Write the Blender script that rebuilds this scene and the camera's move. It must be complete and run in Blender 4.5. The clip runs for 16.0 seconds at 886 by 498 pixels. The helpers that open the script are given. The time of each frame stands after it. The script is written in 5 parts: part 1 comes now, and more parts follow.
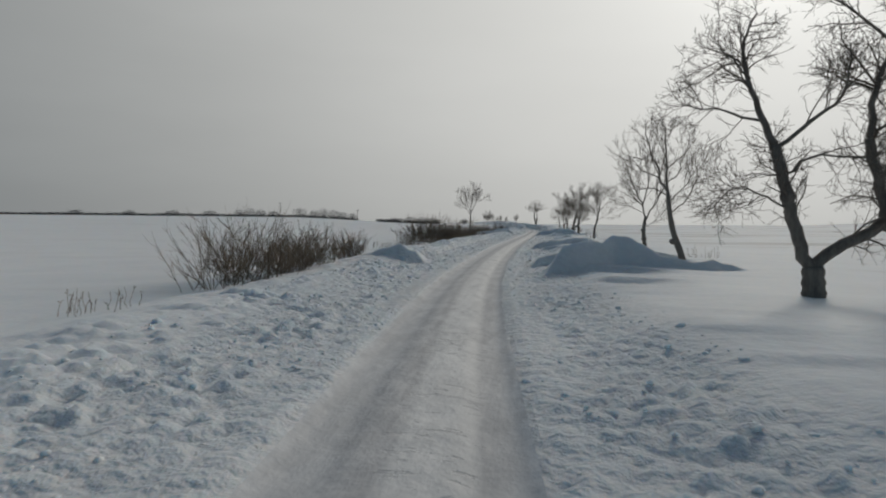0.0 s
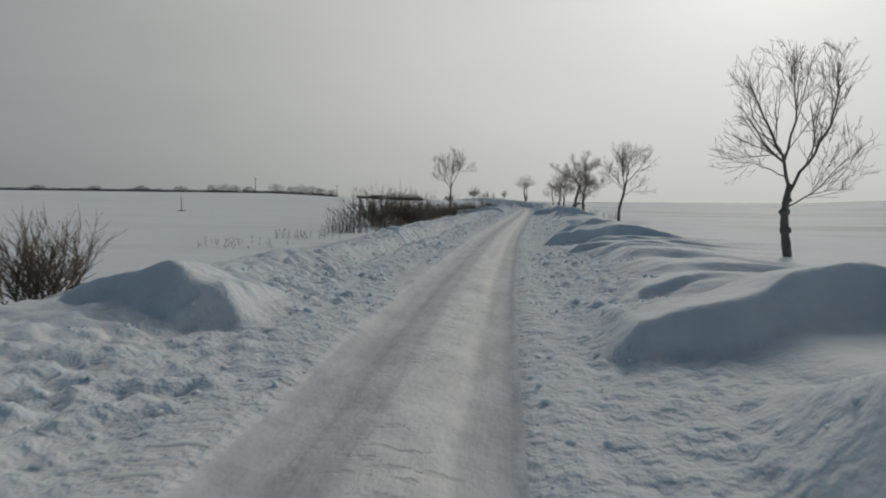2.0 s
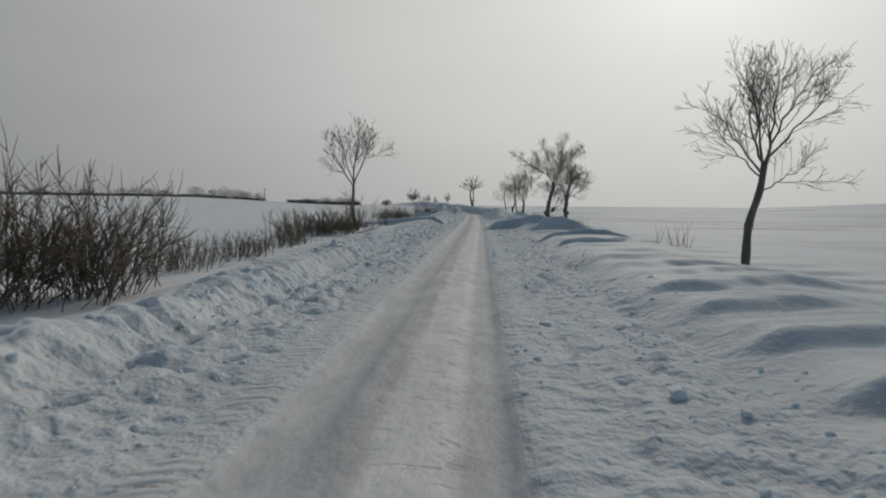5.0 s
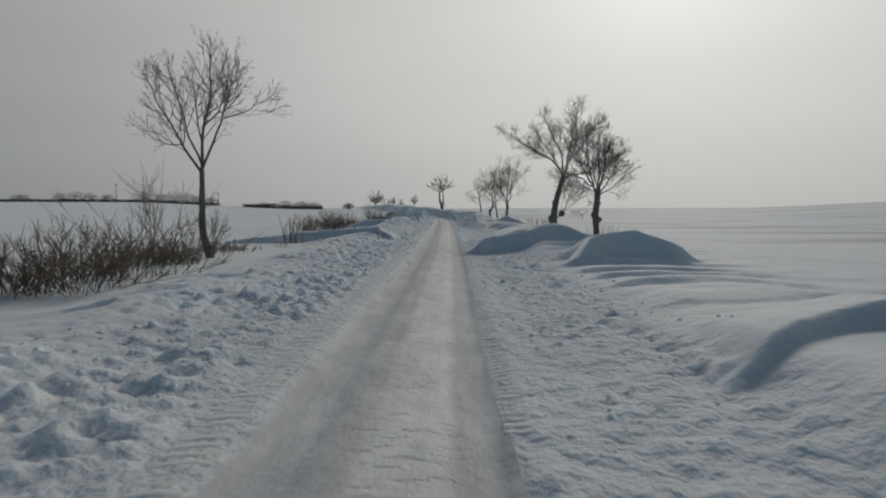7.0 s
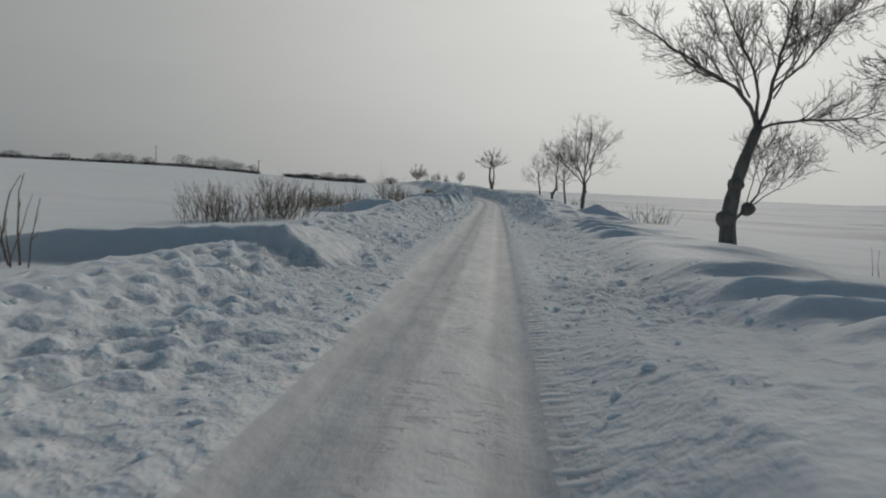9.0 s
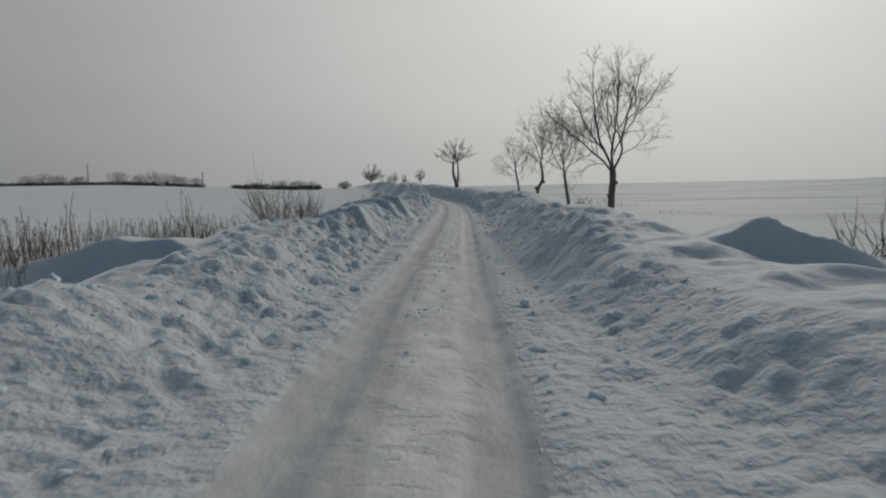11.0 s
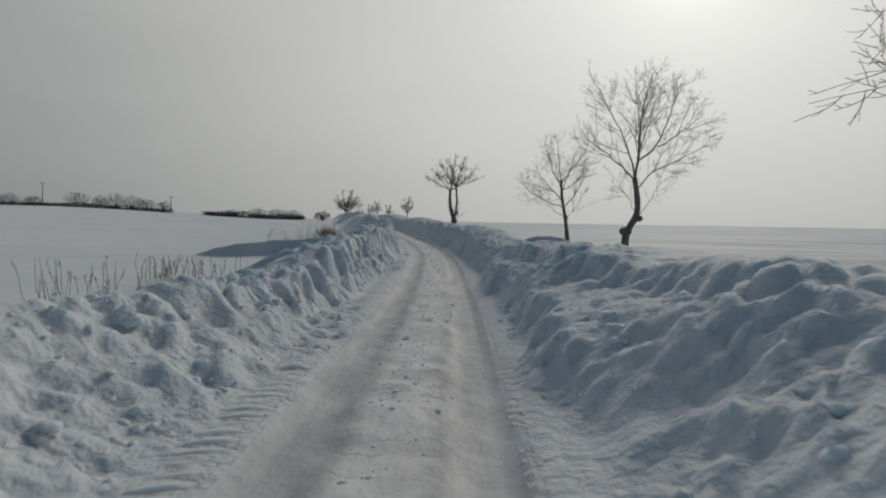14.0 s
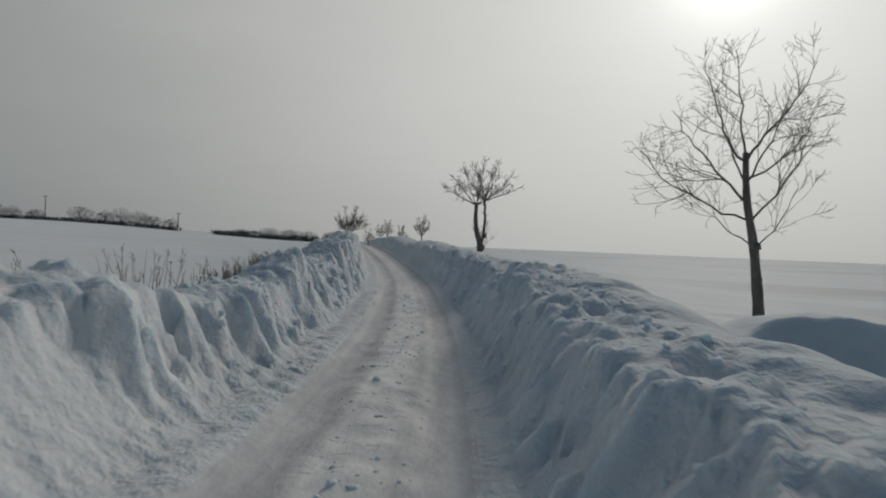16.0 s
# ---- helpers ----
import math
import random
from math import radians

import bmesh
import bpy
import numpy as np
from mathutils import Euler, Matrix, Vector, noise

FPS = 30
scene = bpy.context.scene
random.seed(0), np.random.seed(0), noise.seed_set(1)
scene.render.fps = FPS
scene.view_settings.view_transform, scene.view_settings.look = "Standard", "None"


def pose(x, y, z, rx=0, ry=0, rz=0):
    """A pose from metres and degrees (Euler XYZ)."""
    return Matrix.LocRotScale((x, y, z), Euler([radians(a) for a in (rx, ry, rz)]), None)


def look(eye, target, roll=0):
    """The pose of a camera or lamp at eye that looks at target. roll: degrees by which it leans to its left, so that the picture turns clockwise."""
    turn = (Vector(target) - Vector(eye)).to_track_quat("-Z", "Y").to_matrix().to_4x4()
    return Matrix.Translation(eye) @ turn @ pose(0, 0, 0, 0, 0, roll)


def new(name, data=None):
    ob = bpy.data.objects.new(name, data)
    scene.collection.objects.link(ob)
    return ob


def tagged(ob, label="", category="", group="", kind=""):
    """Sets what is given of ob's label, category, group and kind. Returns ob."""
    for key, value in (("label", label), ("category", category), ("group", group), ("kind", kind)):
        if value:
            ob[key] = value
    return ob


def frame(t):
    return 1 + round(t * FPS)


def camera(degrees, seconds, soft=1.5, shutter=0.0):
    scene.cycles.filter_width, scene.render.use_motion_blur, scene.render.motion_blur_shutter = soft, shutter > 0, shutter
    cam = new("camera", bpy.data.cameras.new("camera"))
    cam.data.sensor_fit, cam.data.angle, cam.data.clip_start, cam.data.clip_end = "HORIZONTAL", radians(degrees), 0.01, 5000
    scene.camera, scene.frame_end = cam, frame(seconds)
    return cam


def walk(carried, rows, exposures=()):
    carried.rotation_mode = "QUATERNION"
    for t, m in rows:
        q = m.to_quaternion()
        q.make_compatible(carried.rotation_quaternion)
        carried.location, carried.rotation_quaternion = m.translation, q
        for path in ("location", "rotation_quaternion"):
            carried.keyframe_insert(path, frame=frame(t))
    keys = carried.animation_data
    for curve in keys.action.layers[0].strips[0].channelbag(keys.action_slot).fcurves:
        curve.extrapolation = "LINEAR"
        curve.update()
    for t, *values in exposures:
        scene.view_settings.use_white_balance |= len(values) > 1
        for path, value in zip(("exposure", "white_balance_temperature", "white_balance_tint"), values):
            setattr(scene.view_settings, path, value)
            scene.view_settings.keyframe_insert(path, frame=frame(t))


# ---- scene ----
cam = camera(70.06, 16.0, soft=2.0, shutter=0.08)
PATH = [
    (0.0, pose(0.750, 0.002, 1.630, 87.67, -0.36, 8.40)),
    (0.5, pose(0.462, 4.144, 1.627, 86.30, -0.53, 9.77)),
    (1.0, pose(0.189, 8.313, 1.616, 85.83, -0.12, 9.26)),
    (1.5, pose(-0.066, 12.554, 1.596, 86.02, 1.16, 9.66)),
    (2.0, pose(-0.300, 16.897, 1.572, 85.60, -0.49, 7.18)),
    (2.5, pose(-0.485, 21.323, 1.550, 85.17, -2.42, 4.35)),
    (3.0, pose(-0.621, 25.837, 1.544, 85.78, -1.33, 3.63)),
    (3.5, pose(-0.708, 30.445, 1.553, 83.36, 0.01, 5.28)),
    (4.0, pose(-0.751, 35.130, 1.576, 86.91, -2.22, 1.64)),
    (4.2, pose(-0.758, 37.025, 1.586, 86.63, 0.13, 3.01)),
    (6.3, pose(-0.532, 57.680, 1.672, 85.81, -1.88, 0.64)),
    (6.5, pose(-0.495, 59.693, 1.666, 85.80, 0.59, 0.73)),
    (7.0, pose(-0.396, 64.750, 1.642, 86.31, 0.13, -0.48)),
    (7.5, pose(-0.290, 69.847, 1.612, 85.62, -0.20, 0.91)),
    (8.0, pose(-0.170, 74.988, 1.576, 84.91, -0.26, 1.80)),
    (8.5, pose(-0.036, 80.128, 1.537, 87.17, 0.20, 2.60)),
    (8.7, pose(0.012, 82.174, 1.527, 84.37, -2.68, 4.35)),
    (10.8, pose(0.341, 103.458, 1.603, 84.34, -0.10, 0.87)),
    (11.0, pose(0.376, 105.463, 1.604, 84.34, 1.09, 1.11)),
    (11.5, pose(0.464, 110.465, 1.604, 86.15, -0.13, -1.92)),
    (12.0, pose(0.539, 115.488, 1.599, 87.24, 0.65, -1.47)),
    (12.5, pose(0.598, 120.542, 1.592, 88.14, 1.34, 0.09)),
    (13.0, pose(0.633, 125.637, 1.582, 86.39, 0.71, 0.62)),
    (13.5, pose(0.660, 130.749, 1.574, 85.68, -1.05, 0.91)),
    (14.0, pose(0.694, 135.891, 1.575, 87.50, -0.95, 1.06)),
    (14.5, pose(0.740, 141.038, 1.581, 86.64, 0.48, 3.46)),
    (15.0, pose(0.770, 146.177, 1.596, 90.27, -1.16, 2.51)),
    (15.5, pose(0.772, 151.364, 1.611, 90.03, -1.87, 2.68)),
    (16.0, pose(0.750, 156.603, 1.628, 89.72, -2.36, 3.54)),
]
walk(cam, PATH, [(0, 0), (4, 0), (6.4, -0.12), (7.6, -0.12), (8.5, -0.02), (10.9, -0.14), (12, -0.05), (13, -0.08), (14, -0.06), (15.2, -0.13), (16, -0.13)])

# ---------------------------------------------------------------- world and sun
SUN_AZ, SUN_EL = 20.0, 24.0          # degrees right of the road's heading, and above the horizon
sun_dir = Vector((math.sin(radians(SUN_AZ)) * math.cos(radians(SUN_EL)),
                  math.cos(radians(SUN_AZ)) * math.cos(radians(SUN_EL)), math.sin(radians(SUN_EL))))
world = bpy.data.worlds.new("winter_sky")
scene.world = world
world.use_nodes = True


def overcast(w):
    """Thin cloud over a winter sky: clear blue far overhead, grey veil below, bright round the hidden sun."""
    nt = w.node_tree
    N, L = nt.nodes, nt.links
    N.clear()

    def math_node(op, a, b=None, c=None, clamp=False):
        n = N.new("ShaderNodeMath")
        n.operation, n.use_clamp = op, clamp
        for k, v in enumerate((a, b, c)):
            if v is None:
                continue
            if isinstance(v, (int, float)):
                n.inputs[k].default_value = v
            else:
                L.new(v, n.inputs[k])
        return n.outputs[0]

    tc = N.new("ShaderNodeTexCoord").outputs["Generated"]
    sep = N.new("ShaderNodeSeparateXYZ")
    L.new(tc, sep.inputs[0])
    dot = N.new("ShaderNodeVectorMath")
    dot.operation = "DOT_PRODUCT"
    L.new(tc, dot.inputs[0])
    dot.inputs[1].default_value = sun_dir
    d = math_node("MAXIMUM", dot.outputs["Value"], 0.0)
    z = math_node("MAXIMUM", sep.outputs["Z"], 0.0)
    near = math_node("POWER", math_node("MULTIPLY_ADD", dot.outputs["Value"], 0.5, 0.5), 4.0)
    wide = math_node("ADD", math_node("MULTIPLY", near, 0.50), math_node("MULTIPLY", math_node("POWER", d, 8.0), 0.11))
    mid = math_node("MULTIPLY", math_node("POWER", d, 60.0), 0.24)
    core = math_node("MULTIPLY", math_node("POWER", d, 400.0), 0.6)
    low = math_node("MULTIPLY", math_node("EXPONENT", math_node("MULTIPLY", z, -7.0)), math_node("MULTIPLY", near, -0.10))
    # faint streaks of cloud
    mp = N.new("ShaderNodeMapping")
    mp.inputs["Scale"].default_value = (1.0, 1.0, 4.0)
    L.new(tc, mp.inputs[0])
    ns = N.new("ShaderNodeTexNoise")
    ns.inputs["Scale"].default_value, ns.inputs["Detail"].default_value = 1.6, 5.0
    L.new(mp.outputs[0], ns.inputs["Vector"])
    cloud = math_node("MULTIPLY", math_node("SUBTRACT", ns.outputs["Fac"], 0.5), 0.10)
    total = math_node("ADD", math_node("ADD", math_node("ADD", 0.158, wide), math_node("ADD", mid, core)), math_node("ADD", low, cloud))
    tint = N.new("ShaderNodeMix")
    tint.data_type = "RGBA"
    tint.inputs["A"].default_value = (0.58, 1.0, 1.34, 1)
    tint.inputs["B"].default_value = (1.0, 0.995, 0.955, 1)
    L.new(math_node("POWER", d, 0.16, clamp=True), tint.inputs["Factor"])
    veil = N.new("ShaderNodeVectorMath")
    veil.operation = "SCALE"
    L.new(tint.outputs["Result"], veil.inputs[0])
    L.new(total, veil.inputs["Scale"])
    sky = N.new("ShaderNodeTexSky")
    sky.sky_type, sky.sun_disc = "NISHITA", False
    sky.sun_elevation, sky.sun_rotation = radians(SUN_EL), radians(SUN_AZ)
    sky.air_density, sky.dust_density = 1.0, 1.5
    blue = N.new("ShaderNodeVectorMath")
    blue.operation = "SCALE"
    L.new(sky.outputs[0], blue.inputs[0])
    blue.inputs["Scale"].default_value = 0.035
    mix = N.new("ShaderNodeMix")
    mix.data_type = "RGBA"
    fac = N.new("ShaderNodeMapRange")
    fac.interpolation_type = "SMOOTHSTEP"
    L.new(z, fac.inputs["Value"])
    fac.inputs["From Min"].default_value, fac.inputs["From Max"].default_value = 0.5, 0.85
    fac.inputs["To Min"].default_value, fac.inputs["To Max"].default_value = 0.0, 0.9
    L.new(fac.outputs[0], mix.inputs["Factor"])
    L.new(veil.outputs[0], mix.inputs["A"])
    L.new(blue.outputs[0], mix.inputs["B"])
    bg = N.new("ShaderNodeBackground")
    L.new(mix.outputs["Result"], bg.inputs["Color"])
    bg.inputs["Strength"].default_value = 1.0
    out = N.new("ShaderNodeOutputWorld")
    L.new(bg.outputs[0], out.inputs["Surface"])


overcast(world)
sun = new("sun", bpy.data.lights.new("sun", "SUN"))
sun.data.energy, sun.data.angle, sun.data.color = 1.35, radians(14), (1.0, 0.92, 0.80)
sun.matrix_world = look((0, 0, 60), Vector((0, 0, 60)) - sun_dir)

# ---------------------------------------------------------------- materials


def material(name, rough=0.8, spec=0.3):
    m = bpy.data.materials.new(name)
    m.use_nodes = True
    b = m.node_tree.nodes["Principled BSDF"]
    b.inputs["Roughness"].default_value = rough
    b.inputs["Specular IOR Level"].default_value = spec
    return m, m.node_tree.nodes, m.node_tree.links, b


def noise_node(N, L, scale, detail=4.0, rough=0.55, stretch=None):
    tc = N.new("ShaderNodeTexCoord")
    src = tc.outputs["Object"]
    if stretch:
        mp = N.new("ShaderNodeMapping")
        mp.inputs["Scale"].default_value = stretch
        L.new(src, mp.inputs[0])
        src = mp.outputs[0]
    n = N.new("ShaderNodeTexNoise")
    n.inputs["Scale"].default_value, n.inputs["Detail"].default_value, n.inputs["Roughness"].default_value = scale, detail, rough
    L.new(src, n.inputs["Vector"])
    return n.outputs["Fac"]


def ramp(N, L, fac, stops):
    r = N.new("ShaderNodeValToRGB")
    el = r.color_ramp.elements
    while len(el) < len(stops):
        el.new(0.5)
    for e, (p, c) in zip(el, stops):
        e.position, e.color = p, (*c, 1)
    L.new(fac, r.inputs[0])
    return r.outputs[0]


def blend(N, L, fac, a, b, mode="MIX"):
    n = N.new("ShaderNodeMix")
    n.data_type, n.blend_type = "RGBA", mode
    for key, v in (("Factor", fac), ("A", a), ("B", b)):
        if isinstance(v, (int, float)):
            n.inputs[key].default_value = v
        elif isinstance(v, tuple):
            n.inputs[key].default_value = (*v, 1)
        else:
            L.new(v, n.inputs[key])
    return n.outputs["Result"]


def bump(N, L, b, height, strength, distance, before=None):
    n = N.new("ShaderNodeBump")
    n.inputs["Strength"].default_value, n.inputs["Distance"].default_value = strength, distance
    L.new(height, n.inputs["Height"])
    if before:
        L.new(before, n.inputs["Normal"])
    L.new(n.outputs[0], b.inputs["Normal"])
    return n.outputs[0]


def snow_material():
    m, N, L, b = material("wind_packed_snow", 0.75, 0.1)
    b.inputs["Sheen Weight"].default_value, b.inputs["Sheen Roughness"].default_value = 0.6, 0.25
    b.inputs["Subsurface Weight"].default_value, b.inputs["Subsurface Scale"].default_value = 0.6, 0.16
    b.inputs["Subsurface Radius"].default_value = (0.55, 0.8, 1.0)
    fine = noise_node(N, L, 5.0, 6.0, 0.65)
    broad = noise_node(N, L, 0.35, 4.0)
    # blue-teal cast of shaded snow worked into the base colour
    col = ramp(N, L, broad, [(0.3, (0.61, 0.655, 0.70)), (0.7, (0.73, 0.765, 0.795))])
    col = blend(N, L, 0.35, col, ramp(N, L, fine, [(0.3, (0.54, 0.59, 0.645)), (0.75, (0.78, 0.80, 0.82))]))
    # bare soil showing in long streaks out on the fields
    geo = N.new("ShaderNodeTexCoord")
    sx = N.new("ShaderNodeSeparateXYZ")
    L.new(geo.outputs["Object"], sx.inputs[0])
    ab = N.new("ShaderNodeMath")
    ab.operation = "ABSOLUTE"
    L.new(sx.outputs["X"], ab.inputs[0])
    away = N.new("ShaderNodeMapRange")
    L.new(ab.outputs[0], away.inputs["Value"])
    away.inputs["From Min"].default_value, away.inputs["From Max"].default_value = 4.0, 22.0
    # snow made paler away from the road, field haze put into its colour
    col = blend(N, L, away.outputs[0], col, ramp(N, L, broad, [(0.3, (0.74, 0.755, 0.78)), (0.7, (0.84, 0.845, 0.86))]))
    streak = noise_node(N, L, 1.0, 5.0, 0.6, (0.018, 0.13, 0.2))
    soil = ramp(N, L, streak, [(0.53, (0, 0, 0)), (0.58, (1, 1, 1))])
    amount = N.new("ShaderNodeMath")
    amount.operation = "MULTIPLY"
    east = N.new("ShaderNodeMapRange")
    L.new(sx.outputs["X"], east.inputs["Value"])
    east.inputs["From Min"].default_value, east.inputs["From Max"].default_value = 9.0, 24.0
    east.inputs["To Min"].default_value = 0.12
    L.new(east.outputs[0], amount.inputs[0])
    L.new(soil, amount.inputs[1])
    half = N.new("ShaderNodeMath")
    half.operation = "MULTIPLY"
    L.new(amount.outputs[0], half.inputs[0])
    half.inputs[1].default_value = 0.7
    col = blend(N, L, half.outputs[0], col, (0.27, 0.245, 0.215))
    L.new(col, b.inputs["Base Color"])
    at = N.new("ShaderNodeAttribute")
    at.attribute_name = "crumbled"
    last = None
    for scale, dist, strength in ((6.0, 0.12, 0.65), (15.0, 0.05, 0.6)):
        lump = N.new("ShaderNodeMath")
        lump.operation = "MULTIPLY"
        L.new(noise_node(N, L, scale, 3.5, 0.5), lump.inputs[0])
        L.new(at.outputs["Fac"], lump.inputs[1])
        last = bump(N, L, b, lump.outputs[0], strength, dist, last)
    h1 = bump(N, L, b, noise_node(N, L, 3.2, 4.0, 0.55), 0.3, 0.08, last)
    h2 = bump(N, L, b, noise_node(N, L, 9.0, 3.0, 0.55), 0.25, 0.03, h1)
    bump(N, L, b, noise_node(N, L, 28.0, 2.0, 0.6), 0.1, 0.01, h2)
    return m


def road_material():
    """Driven snow: smooth grey wheel lanes, whiter crumbly middle, loose edges. "across" is the distance from the track's middle."""
    m, N, L, b = material("driven_snow", 0.62, 0.09)

    def calc(op, p, q, clamp=False):
        n = N.new("ShaderNodeMath")
        n.operation, n.use_clamp = op, clamp
        for k, v in enumerate((p, q)):
            if isinstance(v, (int, float)):
                n.inputs[k].default_value = v
            else:
                L.new(v, n.inputs[k])
        return n.outputs[0]

    at = N.new("ShaderNodeAttribute")
    at.attribute_name = "across"
    wob = noise_node(N, L, 1.0, 6.0, 0.7, (2.2, 0.9, 1.0))
    off = calc("ADD", at.outputs["Fac"], calc("MULTIPLY", calc("SUBTRACT", wob, 0.5), 0.3))
    lanes = ramp(N, L, off, [(0.0, (0.86, 0.86, 0.855)), (0.24, (0.83, 0.83, 0.825)), (0.36, (0.57, 0.57, 0.58)), (0.52, (0.55, 0.555, 0.57)),
                             (0.66, (0.57, 0.575, 0.59)), (0.78, (0.62, 0.63, 0.645)), (0.87, (0.56, 0.575, 0.60)), (0.95, (0.67, 0.70, 0.735))])
    long = noise_node(N, L, 1.0, 5.0, 0.6, (4.5, 0.12, 1.0))
    col = blend(N, L, 0.12, lanes, ramp(N, L, long, [(0.36, (0.40, 0.41, 0.425)), (0.64, (0.74, 0.745, 0.75))]))
    patch = noise_node(N, L, 1.3, 6.0, 0.65, (1.6, 0.7, 1.0))
    col = blend(N, L, 0.22, col, ramp(N, L, patch, [(0.40, (0.36, 0.365, 0.375)), (0.5, (0.56, 0.565, 0.575)), (0.60, (0.84, 0.84, 0.84))]))
    # broken crust in the middle: short marks across the track
    middle = ramp(N, L, off, [(0.26, (1, 1, 1)), (0.46, (0, 0, 0))])
    marks = noise_node(N, L, 1.0, 4.0, 0.6, (3.0, 8.0, 1.0))
    where = noise_node(N, L, 0.8, 3.0, 0.5)
    broken = calc("MULTIPLY", ramp(N, L, calc("ADD", marks, calc("MULTIPLY", where, 0.5)), [(0.84, (0, 0, 0)), (0.90, (1, 1, 1))]), middle)
    # shade of the marks' hollows, painted as a darker grey over their bump
    col = blend(N, L, calc("MULTIPLY", broken, 0.3), col, (0.36, 0.365, 0.38))
    L.new(col, b.inputs["Base Color"])
    rough = ramp(N, L, off, [(0.28, (0.8, 0.8, 0.8)), (0.45, (0.6, 0.6, 0.6)), (0.75, (0.65, 0.65, 0.65)), (0.9, (0.85, 0.85, 0.85))])
    L.new(rough, b.inputs["Roughness"])
    h0 = bump(N, L, b, calc("SUBTRACT", 1.0, broken), 0.4, 0.03)
    h1 = bump(N, L, b, noise_node(N, L, 3.0, 4.0, 0.6, (1.5, 0.9, 1.0)), 0.4, 0.06, h0)
    h2 = bump(N, L, b, noise_node(N, L, 1.0, 3.0, 0.5, (9.0, 0.3, 1.0)), 0.14, 0.02, h1)
    bump(N, L, b, noise_node(N, L, 13.0, 3.0, 0.6, (1.0, 1.0, 1.0)), 0.35, 0.02, h2)
    return m


def bark_material(name, dark, light):
    m, N, L, b = material(name, 0.9, 0.15)
    col = ramp(N, L, noise_node(N, L, 6.0, 6.0, 0.7, (1.0, 1.0, 0.25)), [(0.3, dark), (0.75, light)])
    L.new(col, b.inputs["Base Color"])
    bump(N, L, b, noise_node(N, L, 14.0, 5.0, 0.7, (1.0, 1.0, 0.3)), 0.8, 0.03)
    return m


def stalk_material(name, dark, light):
    m, N, L, b = material(name, 0.85, 0.15)
    g = N.new("ShaderNodeNewGeometry")
    col = ramp(N, L, g.outputs["Random Per Island"], [(0.0, dark), (1.0, light)])
    col = blend(N, L, 0.5, col, ramp(N, L, noise_node(N, L, 9.0), [(0.3, dark), (0.7, light)]))
    L.new(col, b.inputs["Base Color"])
    return m


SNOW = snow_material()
ROAD = road_material()
BARK = bark_material("grey_brown_bark", (0.10, 0.09, 0.08), (0.27, 0.245, 0.215))
TWIG = stalk_material("bare_twigs", (0.10, 0.085, 0.072), (0.24, 0.205, 0.175))
BRUSH = stalk_material("bare_shrub_stems", (0.09, 0.075, 0.062), (0.24, 0.195, 0.15))
STRAW = stalk_material("dry_weed_stalks", (0.07, 0.055, 0.042), (0.20, 0.16, 0.115))
# far hedge wood greyed and lightened, haze mixed into the colour
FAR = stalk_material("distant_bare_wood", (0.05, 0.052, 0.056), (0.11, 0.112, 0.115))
# horizon wood painted pale blue-grey to stand in for haze
HAZY = stalk_material("hazed_far_wood", (0.16, 0.19, 0.22), (0.26, 0.29, 0.32))
POLE = bark_material("weathered_pole_wood", (0.06, 0.052, 0.045), (0.14, 0.12, 0.10))

# ---------------------------------------------------------------- the lie of the land
RNG = np.random.RandomState(7)
TABLE = RNG.rand(512) * 2 - 1
PERM = RNG.permutation(512)


def vnoise(x, y, seed=0):
    """Smooth noise in -1..1 over the plane."""
    x, y = np.asarray(x, float) + seed * 17.31, np.asarray(y, float) + seed * 9.77
    ix, iy = np.floor(x).astype(int), np.floor(y).astype(int)
    fx, fy = x - ix, y - iy
    fx, fy = fx * fx * (3 - 2 * fx), fy * fy * (3 - 2 * fy)

    def val(i, j):
        return TABLE[(PERM[(i + PERM[j & 511]) & 511]) & 511]
    a, b2 = val(ix, iy), val(ix + 1, iy)
    c, d2 = val(ix, iy + 1), val(ix + 1, iy + 1)
    return (a * (1 - fx) + b2 * fx) * (1 - fy) + (c * (1 - fx) + d2 * fx) * fy


def fbm(x, y, seed=0, octaves=3):
    t, amp = 0.0, 1.0
    for o in range(octaves):
        t = t + amp * vnoise(x * 2 ** o, y * 2 ** o, seed + o * 3)
        amp *= 0.5
    return t / 1.75


def clumps(x, y, seed=0):
    """Rounded blocks of unequal height, one to a cell."""
    x, y = np.asarray(x, float) + seed * 5.13, np.asarray(y, float) + seed * 3.71
    ix, iy = np.floor(x).astype(int), np.floor(y).astype(int)
    best = np.full(np.shape(x), -9.0)
    for dx in (-1, 0, 1):
        for dy in (-1, 0, 1):
            k = PERM[(ix + dx + PERM[(iy + dy + seed) & 511]) & 511]
            px, py = ix + dx + 0.5 + 0.45 * TABLE[k], iy + dy + 0.5 + 0.45 * TABLE[(k + 101) & 511]
            r2 = (x - px) ** 2 + (y - py) ** 2
            tall = 0.5 + 0.5 * TABLE[(k + 57) & 511]
            best = np.maximum(best, tall * np.clip(1.25 * (1.0 - r2 / (0.1 + 0.28 * tall)), 0, 1) ** 0.7)
    return best


def step(a, b2, t):
    t = np.clip((np.asarray(t, float) - a) / (b2 - a), 0, 1)
    return t * t * (3 - 2 * t)


def along(s, pairs):
    return np.interp(s, [p[0] for p in pairs], [p[1] for p in pairs])


